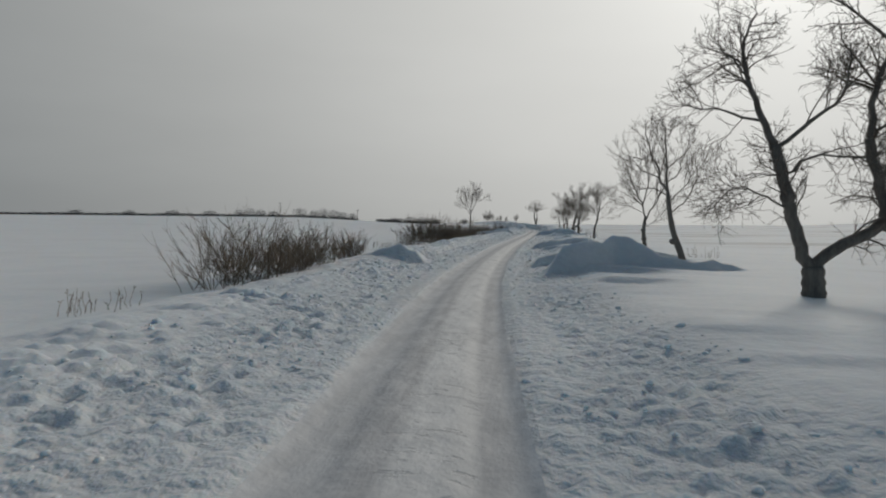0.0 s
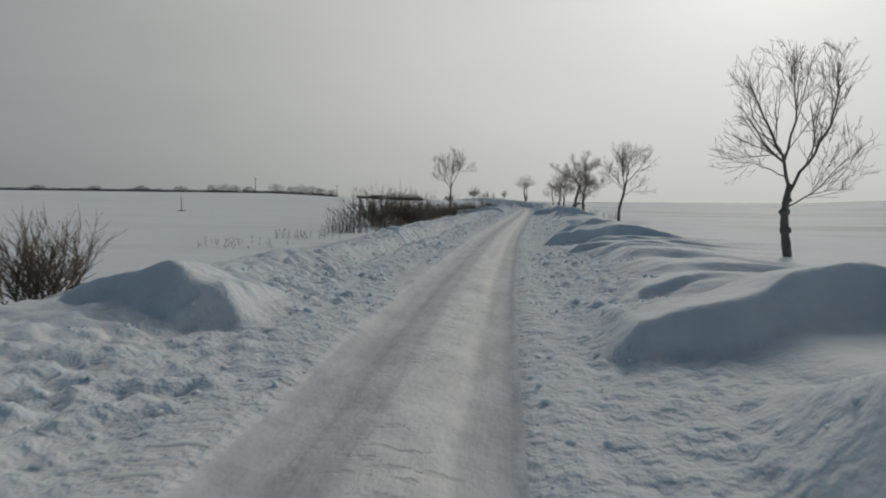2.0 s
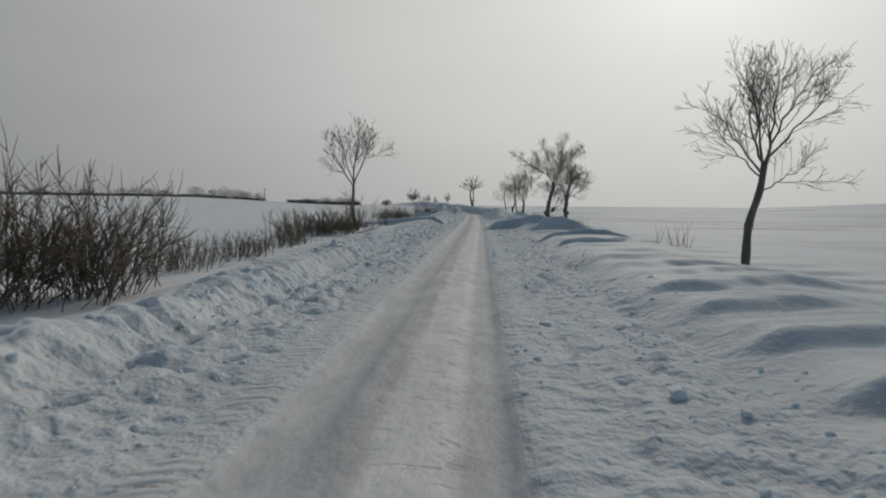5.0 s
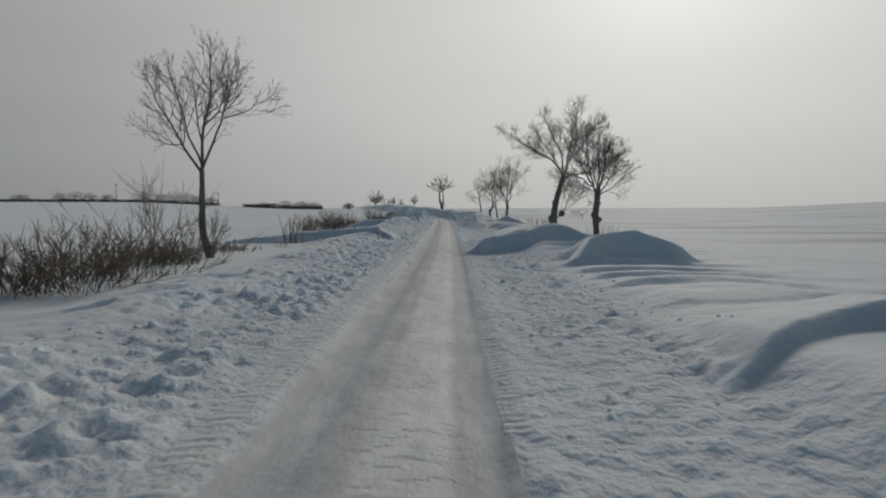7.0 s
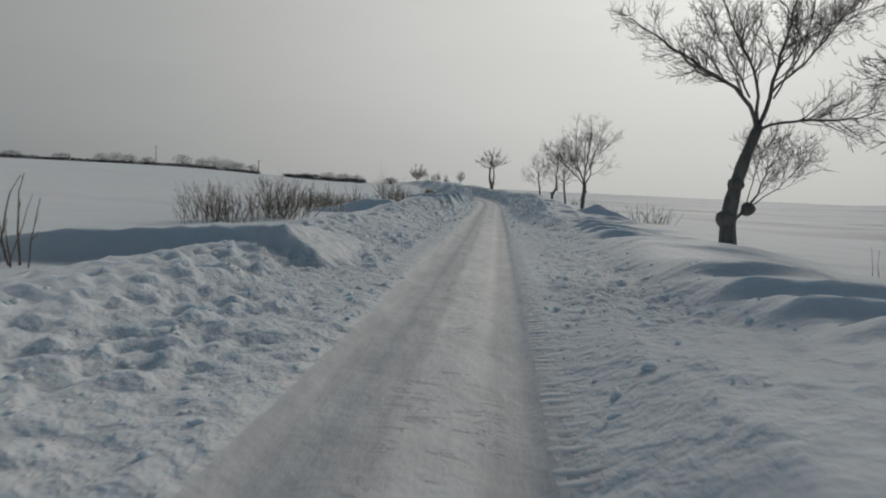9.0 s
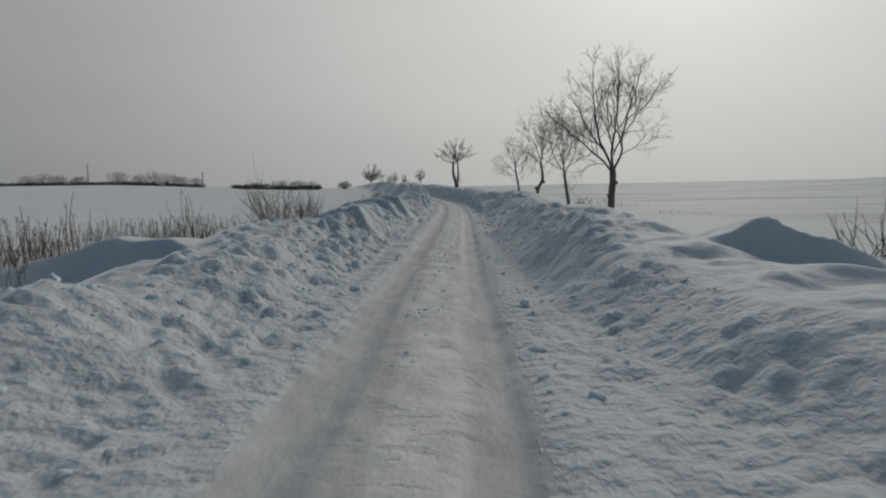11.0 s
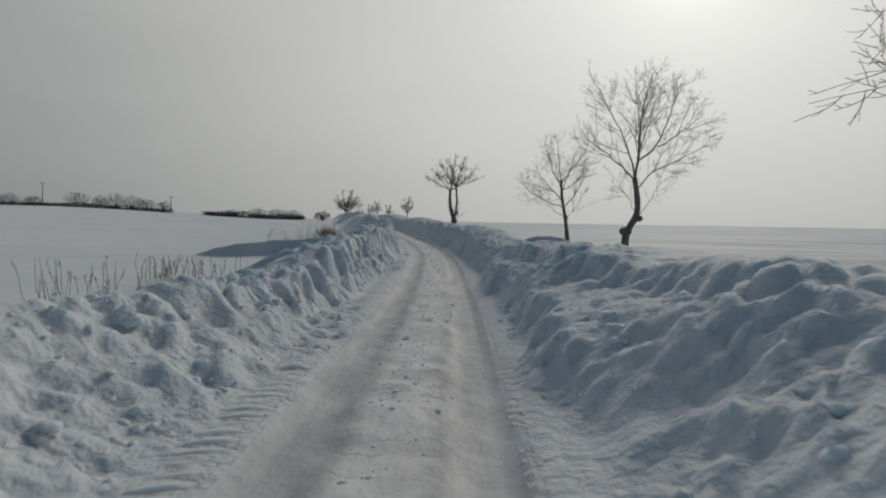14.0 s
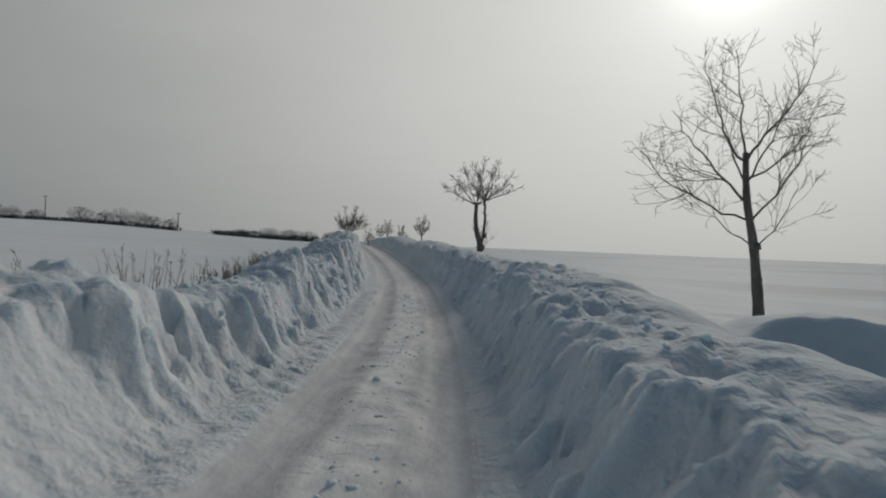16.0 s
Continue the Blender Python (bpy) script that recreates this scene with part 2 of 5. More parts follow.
CENTRE = [(-300, 18), (-60, 4), (0, 0.25), (4, -0.13), (8, -0.5), (17, -1.1), (27, -1.35), (43, -1.38), (50, -1.25), (70, -0.8),
          (87, -0.4), (110, -0.03), (121, 0.05), (134, 0.25), (146, 0.28), (157, 0.05), (165, -0.3), (171, -0.85),
          (180, -2.0), (190, -3.9), (200, -6.1), (212, -8.9), (225, -11.8), (243, -15.6), (270, -21), (330, -34), (900, -190), (4000, -900)]
KNOTS = np.arange(-300, 4001, 1.0)
SMOOTH = np.convolve(np.pad(along(KNOTS, CENTRE), 6, mode="edge"), np.hanning(15)[1:-1] / np.hanning(15).sum(), mode="valid")


def centre(s):
    return np.interp(s, KNOTS, SMOOTH)


RIGHT_HEIGHT = [(-60, 0.22), (17, 0.24), (20, 0.3), (27.5, 0.4), (31, 0.36), (33.2, 0.48), (37, 0.32), (42, 0.3), (44, 0.42), (54, 0.42), (60, 0.42), (68, 0.4),
                (72, 0.4), (74, 0.4), (79, 0.3), (86, 0.34), (92, 0.55), (97, 0.45), (106, 0.42), (112, 0.55), (114, 0.6), (117, 0.95), (120, 1.02),
                (124, 1.0), (127, 0.9), (130, 0.74), (134, 0.72), (138, 1.0), (142, 1.08), (147, 1.16), (151, 1.12), (155, 0.92), (158, 0.96), (161, 0.9), (166, 1.0),
                (168, 1.15), (169.5, 1.0), (175, 1.15), (230, 1.0), (400, 0.4)]
LEFT_HEIGHT = [(-60, 0.2), (0, 0.25), (10, 0.25), (20, 0.28), (25, 0.4), (29, 0.4), (33, 0.3), (40, 0.3), (46, 0.36),
               (55, 0.35), (65, 0.3), (75, 0.26), (85, 0.27), (92, 0.35), (100, 0.5), (108, 0.5), (113, 0.62), (118, 0.8), (122, 0.85),
               (125, 0.95), (127, 0.9), (130, 0.85), (133, 0.95), (136, 1.0), (138, 0.98), (141, 0.82), (146, 0.8), (150, 0.9), (156, 0.95), (160, 1.15), (167, 1.12),
               (175, 1.25), (200, 1.45), (230, 1.1), (400, 0.4)]
# wind drifts: where the steep face stands along the road, its run back, and the crest's height at distances from the track's middle (negative: left)
DRIFTS = [
    (18.9, 2.8, 0.12, [(2.1, 0.1), (2.7, 0.92), (3.4, 1.08), (3.9, 1.03), (4.3, 1.3), (4.8, 1.29), (5.2, 1.05), (5.7, 0.7), (6.7, 0.57), (7.2, 0.66), (8.6, 0.2)]),
    (23.1, 3.6, 0.05, [(1.8, 0.1), (2.1, 0.42), (2.7, 0.58), (3.4, 0.7), (3.8, 0.82), (4.7, 0.95), (6.0, 0.8), (7.0, 0.5), (8.0, 0.25)]),
    (26.1, 3.5, 0.0, [(2.4, 0.1), (2.8, 0.4), (3.4, 0.5), (4.6, 0.52), (5.6, 0.35), (6.4, 0.1)]),
    (34.9, 3.0, -0.25, [(2.2, 0.1), (2.6, 0.42), (3.2, 0.5), (4.5, 0.5), (6.0, 0.4), (7.5, 0.1)]),
    (38.5, 5.0, 0.1, [(1.8, 0.1), (2.2, 0.45), (2.8, 0.56), (3.8, 0.76), (4.4, 0.82), (5.5, 0.7), (7.0, 0.25)]),
    (42.2, 1.6, 0.0, [(2.8, 0.1), (3.4, 0.36), (5.0, 0.42), (6.5, 0.3), (7.5, 0.1)]),
    (43.7, 1.6, 0.05, [(2.9, 0.1), (3.6, 0.42), (5.0, 0.46), (6.6, 0.25), (7.2, 0.1)]),
    (45.4, 5.0, 0.05, [(2.4, 0.15), (3.0, 0.45), (3.8, 0.64), (4.2, 0.82), (4.8, 0.68), (5.4, 0.5), (6.3, 0.25), (7.0, 0.1)]),
    (66.2, 2.6, 0.1, [(2.9, 0.1), (3.5, 0.45), (4.6, 0.56), (5.5, 0.5), (7.0, 0.15)]),
    (70.0, 3.6, 0.1, [(2.7, 0.1), (3.4, 0.5), (4.2, 0.66), (5.0, 0.8), (5.8, 0.66), (6.6, 0.4), (7.4, 0.1)]),
    (79.8, 4.0, 0.15, [(3.4, 0.1), (4.0, 0.82), (4.3, 0.95), (5.3, 1.02), (6.2, 0.74), (6.7, 0.35), (7.6, 0.15)]),
    (86.9, 6.0, 0.0, [(0.95, 0.05), (1.3, 0.3), (1.7, 0.6), (2.6, 0.72), (3.3, 0.86), (3.7, 1.0), (4.4, 1.03), (4.8, 0.93), (5.4, 0.65), (6.2, 0.35), (7.6, 0.4), (8.4, 0.1)]),
    (114.2, 4.0, 0.1, [(2.6, 0.2), (3.2, 0.6), (3.9, 0.74), (4.5, 0.8), (5.0, 0.98), (5.25, 1.08), (5.45, 0.9), (5.9, 0.75), (6.65, 0.45), (7.6, 0.15)]),
    (163.0, 4.5, 0.1, [(3.4, 0.5), (4.3, 0.86), (5.1, 1.02), (6.0, 0.8), (6.6, 0.35), (7.4, 0.1)]),
    (22.6, 3.0, -0.3, [(-5.0, 0.05), (-4.4, 0.3), (-4.1, 0.55), (-3.6, 0.66), (-3.2, 0.8), (-2.9, 0.7), (-2.6, 0.62), (-2.3, 0.3), (-2.0, 0.05)]),
    (94.6, 6.0, -0.05, [(-10.5, 0.05), (-9.0, 0.32), (-6.0, 0.54), (-4.5, 0.62), (-3.1, 0.72), (-2.5, 0.45), (-2.1, 0.1)]),
    (116.0, 5.0, 0.0, [(-8.6, 0.1), (-6.9, 0.5), (-6.0, 0.74), (-4.9, 0.68), (-4.2, 0.4), (-3.2, 0.3)]),
    (122.0, 4.0, 0.0, [(-4.6, 0.5), (-3.8, 0.8), (-3.0, 1.05), (-2.4, 1.12), (-2.0, 0.5)]),
    (129.9, 2.2, 0.05, [(-4.4, 0.5), (-3.7, 1.1), (-2.9, 1.22), (-2.5, 1.08), (-2.1, 0.5)]),
    (132.9, 4.5, 0.05, [(-4.6, 0.5), (-3.7, 1.15), (-2.9, 1.25), (-2.4, 1.15), (-2.0, 0.5)]),
    (147.5, 3.0, 0.0, [(-4.2, 0.4), (-3.2, 0.85), (-2.6, 0.95), (-2.2, 0.8), (-1.9, 0.4)]),
    (159.3, 4.0, 0.0, [(-4.2, 0.5), (-3.1, 1.12), (-2.5, 1.25), (-2.1, 1.0), (-1.8, 0.4)]),
    (161.6, 4.0, 0.0, [(-9.5, 0.2), (-8.0, 0.5), (-6.3, 0.66), (-4.8, 0.78), (-4.0, 0.6), (-3.4, 0.3)]),
]


def land(x, y):
    """The wide shape of the fields and the road's rise towards the bend."""
    rise = 1.25 * step(166, 230, y) * (1 - 0.85 * step(8, 60, x - centre(y)))
    west = 3.6 * step(150, 385, y) * step(10, 110, -(x - centre(y)))
    west = west + 2.5 * step(60, 400, -x) * (1 - step(150, 385, y) * 0.6)
    east = 6.5 * step(40, 240, x) * (1 - step(255, 335, y))
    return rise + west + east


def tread_here(s, u):
    """Where a tractor's tyres have left their ribs beside the lane."""
    left = step(0.0, 0.12, vnoise(s / 5.0, 0, 39) + 0.3) * step(-1.5, -1.42, u) * (1 - step(-1.04, -0.96, u))
    right = step(0.0, 0.12, vnoise(s / 5.0, 0, 41) + 0.15) * step(0.84, 0.9, u) * (1 - step(1.1, 1.18, u))
    return left + right


def add_drifts(z, s, u):
    """Wind drifts: a steep carved face towards the road's start, a sharp lip, and a long back. Also gives how far each spot is drift."""
    drifted = np.zeros(np.shape(z))
    for front, back, skew, crest in DRIFTS:
        us = [c[0] for c in crest]
        nearby = (s > front - 3) & (s < front + back + 4) & (u > us[0] - 0.5) & (u < us[-1] + 0.5)
        if not nearby.any():
            continue
        q, v, old = s[nearby], u[nearby], z[nearby]
        top = np.interp(v, [us[0] - 0.5] + us + [us[-1] + 0.5], [0.0] + [c[1] for c in crest] + [0.0]) + 0.06 * vnoise(v / 0.7, q / 3.0, 51) + 0.03 * vnoise(v / 0.25, q / 1.2, 55)
        d = q - front - skew * (np.abs(v) - abs(us[0])) - 0.5 * vnoise(v / 1.6, 0, 52) - 0.12 * vnoise(v / 0.45, q / 2.0, 53)
        face = 0.22 + 0.55 * top
        rise = np.clip(d / face, 0, 1)
        body = (0.25 * rise + 0.75 * step(0, 1.25, rise) / 0.896) * (1 - 0.85 * step(0, back, d - face))
        # thin shelves left by the wind on the face
        body = body + 0.05 * np.exp(-((rise - 0.45 - 0.15 * vnoise(v / 1.1, 0, 54)) / 0.09) ** 2) * (rise < 1)
        hill = top * body
        mask = step(0.0, 0.1, hill - old)
        z[nearby] = np.where(hill > old, hill, old)
        loose = np.where((v < 0) & (v > -4.6), 0.1 + 0.4 * step(0.7, 1.0, rise), 1 - 0.75 * step(0.3, 1.2, d - face))
        drifted[nearby] = np.maximum(drifted[nearby], mask * loose)
    return z, drifted


def height(x, y):
    x, y = np.asarray(x, float), np.asarray(y, float)
    u = x - centre(y)
    s, a = y, np.abs(u)
    right = u > 0
    late = step(104, 120, s)                       # the cutting gets narrow and deep
    flute = (0.12 - 0.07 * late) * vnoise(s / 0.6, u * 0.9, 3) + (0.3 - 0.17 * late) * vnoise(s / 2.2, 0, 4)
    late_left = step(96, 120, s)
    ledge = step(27, 33, s) * (1 - step(60, 72, s))      # a clean plough cut on the left
    foot = np.where(right, 2.6 - 1.4 * late, 2.3 + 0.2 * ledge - 0.85 * late_left) + flute * np.where(right, 0.8 + 0.2 * late, 1.0 - 0.6 * ledge)
    crest = np.where(right, 3.75 - 1.1 * late + 0.5 * step(132, 137, s) * (1 - step(143, 148, s)) - 0.7 * step(148, 154, s), 3.9 - 0.75 * ledge - 1.0 * late_left - 0.7 * step(140, 148, s)) + 0.25 * vnoise(s / 3.0, 0, 5)
    shift = 0.6 * np.clip(u - 2.5, 0, 2.6) * (1 - late) * (0.1 + 0.9 * step(27, 33, s)) + 0.7 * vnoise(u / 1.1, s / 6.0, 25) * step(14, 20, s) * (1 - 0.5 * late) * (0.5 + 0.5 * step(27, 33, s))
    top = np.where(right, along(s + shift, RIGHT_HEIGHT), along(s, LEFT_HEIGHT) + 0.12 * ledge)
    top = top * (1 + (0.16 + np.where(right, 0.06, 0.14) * late) * vnoise(s / 1.7, u / 2.5, 6) + 0.04 * vnoise(s / 0.6, u / 0.8, 7))
    field = np.where(right, 0.22 + 0.1 * vnoise(s / 9, 0, 8) + 0.2 * step(133, 140, s) * (1 - step(150, 158, s)), 0.02)
    field = field - np.where(right, 0.3, 0.1) * step(9, 16, a)
    knob = late * (0.13 * vnoise(x / 0.24, y / 0.2, 71) + 0.07 * vnoise(x / 0.11, y / 0.1, 72) + 0.07 * vnoise(s / 0.3, a / 1.2, 73) + 0.08 * vnoise(x / 0.5, y / 0.45, 74))
    face_a = a + np.where(right, 0.25 + 0.5 * step(130, 136, s), 1.0) * knob * step(0.1, 0.4, a - foot + 0.3)
    w = step(0, 1, np.clip((face_a - foot) / np.maximum(crest - foot, 0.5), 0, 1))
    cut = 0.55 * step(0, 0.5, face_a - foot) + 0.45 * step(0.75, 1.0, (face_a - foot) / np.maximum(crest - foot, 0.5))
    wall = np.where(right, (0.3 * step(112, 120, s) + 0.7 * step(130, 136, s)) * step(-0.7, 0.5, vnoise(s / 4.0, 0, 33)), 0.0)
    w = w * (1 - wall) + cut * wall
    sheer = 0.25 * step(0.0, 0.62, face_a - foot) + 0.75 * step(0.55, 0.92, (face_a - foot) / np.maximum(crest - foot, 0.5))
    wall = np.where(right, 0.0, (0.35 * step(112, 122, s) + 0.3 * step(138, 145, s)) * step(-0.6, 0.4, vnoise(s / 3.0, 0, 34)))
    w = w * (1 - wall) + sheer * wall
    fall = step(0, 1, np.clip((a - crest - np.where(right, 1.7 * (1 - late) + late * (0.3 + 0.9 * step(138, 146, s)), 0.15) + 0.5 * vnoise(s / 2.6, 3, 26)) / np.where(right, 2.0, 2.4), 0, 1))
    shoulder = 0.05 * step(0.9, 1.15, a) + 0.07 * step(1.4, 2.6, a)
    z = shoulder * (1 - w) + top * w
    z = z * (1 - fall) + field * fall
    z, drifted = add_drifts(z, s, u)
    # thrown lumps on the ploughed shoulders and bank faces
    smooth_drift = np.where(right, step(2.7, 3.3, a) * (1 - 0.8 * late), 0.25 * step(3.6, 4.4, a))
    smooth_drift = np.maximum(smooth_drift, drifted)
    edge = a + 0.09 * vnoise(s / 0.5, u, 41)
    rough = step(0.86, 1.02, edge) * (0.55 + 0.45 * step(1.3, 1.8, a)) * (1 - step(0.4, 1.8, a - crest)) * (1 - 0.92 * smooth_drift)
    rough = rough * (1 - 0.85 * tread_here(s, u))
    warp = 0.22 * vnoise(x / 0.3, y / 0.3, 27)
    coarse = clumps(x / 0.3 + warp, y / 0.27, 1)
    fine = clumps(x / 0.18 + warp, y / 0.17, 2)
    billow = 0.7 * np.abs(vnoise(x / 0.26 + warp, y / 0.24, 29)) + 0.8 * np.abs(vnoise(x / 0.14, y / 0.14 + warp, 30)) - 0.5
    broken = 0.6 + 0.4 * step(-0.4, 0.3, vnoise(x / 2.4, y / 2.0, 28))     # thrown thick in places, thin in others
    broken = broken * np.where(right, 0.85 - 0.5 * late * (1 - step(0.35, 0.7, w)), 1.0)
    lumps = np.where(right, 0.06 + 0.07 * late, 0.085 + 0.08 * late) * coarse * step(-0.35, 0.2, vnoise(x / 0.9, y / 0.8, 35)) + np.where(right, 0.06, 0.075 + 0.02 * late) * fine + np.where(right, 0.07, 0.08 + 0.02 * late) * billow
    # the upper part of a ploughed face is scraped clean, with upright grooves
    scraped = np.clip(w * 2.2 - 0.7, 0, 1) * np.where(right, 0.25 * late, 0.3 * step(112, 122, s) + 0.7 * step(138, 145, s))
    groove = 0.09 * vnoise(s / 0.2, a / 1.5, 31) + 0.12 * vnoise(s / 0.7, a / 2.5, 32)
    z = z + rough * (broken * (1 - 0.15 * scraped) * lumps - 0.02 + 0.015 * vnoise(x / 0.15, y / 0.15, 17) * (1 - scraped) + 0.04 * vnoise(x / 1.3, y / 1.3, 13))
    z = z + scraped * groove * 4.0 * w * (1 - w)
    # wind-carved ridges across the drifts and the fields
    carve = np.where(right, step(2.9, 3.8, a) * (1 - late) + late * step(-0.2, 0.6, a - crest), 0.35 * step(-0.5, 0.3, a - crest))
    carve = carve * (1 - 0.7 * drifted) * np.where(right, 0.25 + 0.75 * step(14, 20, s), 1.0)
    ph = y / 2.3 + 0.9 * vnoise(y / 7.0, x / 9.0, 14) + 0.45 * vnoise(x / 2.6, y / 6.0, 20)
    saw = ph - np.floor(ph)
    saw = np.minimum(saw / 0.18, (1 - saw) / 0.82)           # steep towards the road's start, long back
    ph2 = y / 0.8 + 0.8 * vnoise(y / 3.0, x / 5.0, 22) + 0.4 * vnoise(x / 1.8, y / 3.0, 23)
    saw2 = ph2 - np.floor(ph2)
    saw2 = np.minimum(saw2 / 0.3, (1 - saw2) / 0.7)
    deep = np.exp(-np.maximum(a - 4.5, 0) / 3.0) * (0.35 + 0.65 * np.clip(vnoise(x / 4.0, y / 5.0, 24) + 0.5, 0, 1))
    z = z + carve * deep * (0.26 * (saw - 0.4) + 0.07 * (saw2 - 0.4)) * (1 - 0.45 * late)
    z = z + step(2.8, 4.0, a) * 0.05 * fbm(x / 6.0, y / 2.6, 15)
    z = z + step(6, 14, a) * 0.05 * fbm(x / 14.0, y / 7.0, 16)
    # wheel ruts and worn middle of the track
    on = 1 - step(0.84, 0.97, a)
    rut = -0.05 * np.exp(-((a - 0.68) / 0.26) ** 4) + 0.015 * np.exp(-(u / 0.28) ** 2)
    crumb = (0.012 + 0.026 * late) * fbm(x / 0.22, y / 0.34, 18) * (1 - 0.7 * np.exp(-((a - 0.72) / 0.2) ** 2))
    lip = (0.025 + 0.025 * late) * np.exp(-((a - 0.9 - 0.03 * vnoise(s / 2.5, 0, 63)) / 0.055) ** 2) * (0.6 + 0.4 * vnoise(s / 1.2, 0, 19))
    ridge = 0.06 * ledge * np.exp(-((u + 2.3 - 0.12 * vnoise(s / 3.0, 0, 62)) / 0.07) ** 2)     # left by the plough's edge
    z = z + on * (rut + crumb) + lip + ridge
    return z + land(x, y)


def ground_z(x, y):
    return float(height(np.array([x]), np.array([y]))[0])


def spaced(stops):
    """Grid lines: stops of (from, to, spacing), then widening outward."""
    out = []
    for a, b2, d in stops:
        out.append(np.arange(a, b2 - d * 0.5, d))
    return np.concatenate(out)


def widening(start, end, d, grow):
    v, out = start, []
    while abs(v) < abs(end):
        v += d
        d *= grow
        out.append(v)
    return np.array(out)


def build_ground():
    near_u = spaced([(-12, -6, 0.3), (-6, -4, 0.11), (-4, 4, 0.065), (4, 6, 0.11), (6, 12.01, 0.3)])
    us = np.concatenate([widening(-12, -2600, -0.3, 1.16)[::-1], near_u, widening(near_u[-1], 2600, 0.3, 1.16)])
    us[np.argmin(np.abs(us + 0.94))] = -0.94
    us[np.argmin(np.abs(us - 0.94))] = 0.94
    ys = np.concatenate([widening(-5, -260, -0.4, 1.25)[::-1], spaced([(-5, 182, 0.088), (182, 262, 0.4)]), widening(262, 4000, 0.6, 1.12)])
    U, Y = np.meshgrid(us, ys)
    bend = np.exp(-np.maximum(np.abs(U) - 40, 0) / 200)
    X = U + centre(Y) * bend
    Z = height(X, Y)
    A = np.abs(U)
    drifted = add_drifts(np.full(np.shape(Y), 0.12), Y, U)[1]
    crumbled = (1 - 0.85 * drifted) * step(0.86, 1.02, A) * (1 - 0.8 * step(2.6, 3.8, A))
    lane = np.abs(U - 0.22 * (1 - step(104, 125, Y)) * (1 - step(0.5, 0.9, A)))
    nx, ny = len(us), len(ys)
    idx = np.arange(nx * ny).reshape(ny, nx)
    quads = np.stack([idx[:-1, :-1], idx[:-1, 1:], idx[1:, 1:], idx[1:, :-1]], -1)
    mid = 0.5 * (us[:-1] + us[1:])
    strip = np.abs(mid) < 0.94
    pts = np.stack([X, Y, Z], -1).reshape(-1, 3)

    def sheet(name, faces, mat):
        used, inv = np.unique(faces, return_inverse=True)
        faces = inv.reshape(-1, 4)
        me = bpy.data.meshes.new(name)
        me.vertices.add(len(used))
        me.vertices.foreach_set("co", pts[used].ravel())
        me.loops.add(len(faces) * 4)
        me.loops.foreach_set("vertex_index", faces.ravel().astype(np.int32))
        me.polygons.add(len(faces))
        me.polygons.foreach_set("loop_start", np.arange(0, len(faces) * 4, 4, dtype=np.int32))
        me.polygons.foreach_set("use_smooth", np.ones(len(faces), dtype=bool))
        me.materials.append(mat)
        me.update(calc_edges=True)
        me.validate()
        field = me.attributes.new("across", "FLOAT", "POINT")
        field.data.foreach_set("value", lane.ravel()[used].astype(np.float32))
        field = me.attributes.new("crumbled", "FLOAT", "POINT")
        field.data.foreach_set("value", crumbled.ravel()[used].astype(np.float32))
        return new(name, me)

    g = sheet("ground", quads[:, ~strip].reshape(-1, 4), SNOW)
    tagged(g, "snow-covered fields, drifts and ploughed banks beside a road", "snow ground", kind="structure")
    reach = quads[(ys[:-1] > -200) & (ys[:-1] < 900)][:, strip]
    rest = quads[~((ys[:-1] > -200) & (ys[:-1] < 900))][:, strip]
    r = sheet("road", reach.reshape(-1, 4), ROAD)
    tagged(r, "narrow ploughed track of grey packed snow with wheel ruts", "road", kind="structure")
    far = sheet("ground_beyond", rest.reshape(-1, 4), SNOW)
    tagged(far, "snow-covered ground beyond the visible road", "snow ground", kind="structure")


build_ground()

# ---------------------------------------------------------------- tubes, trees and shrubs


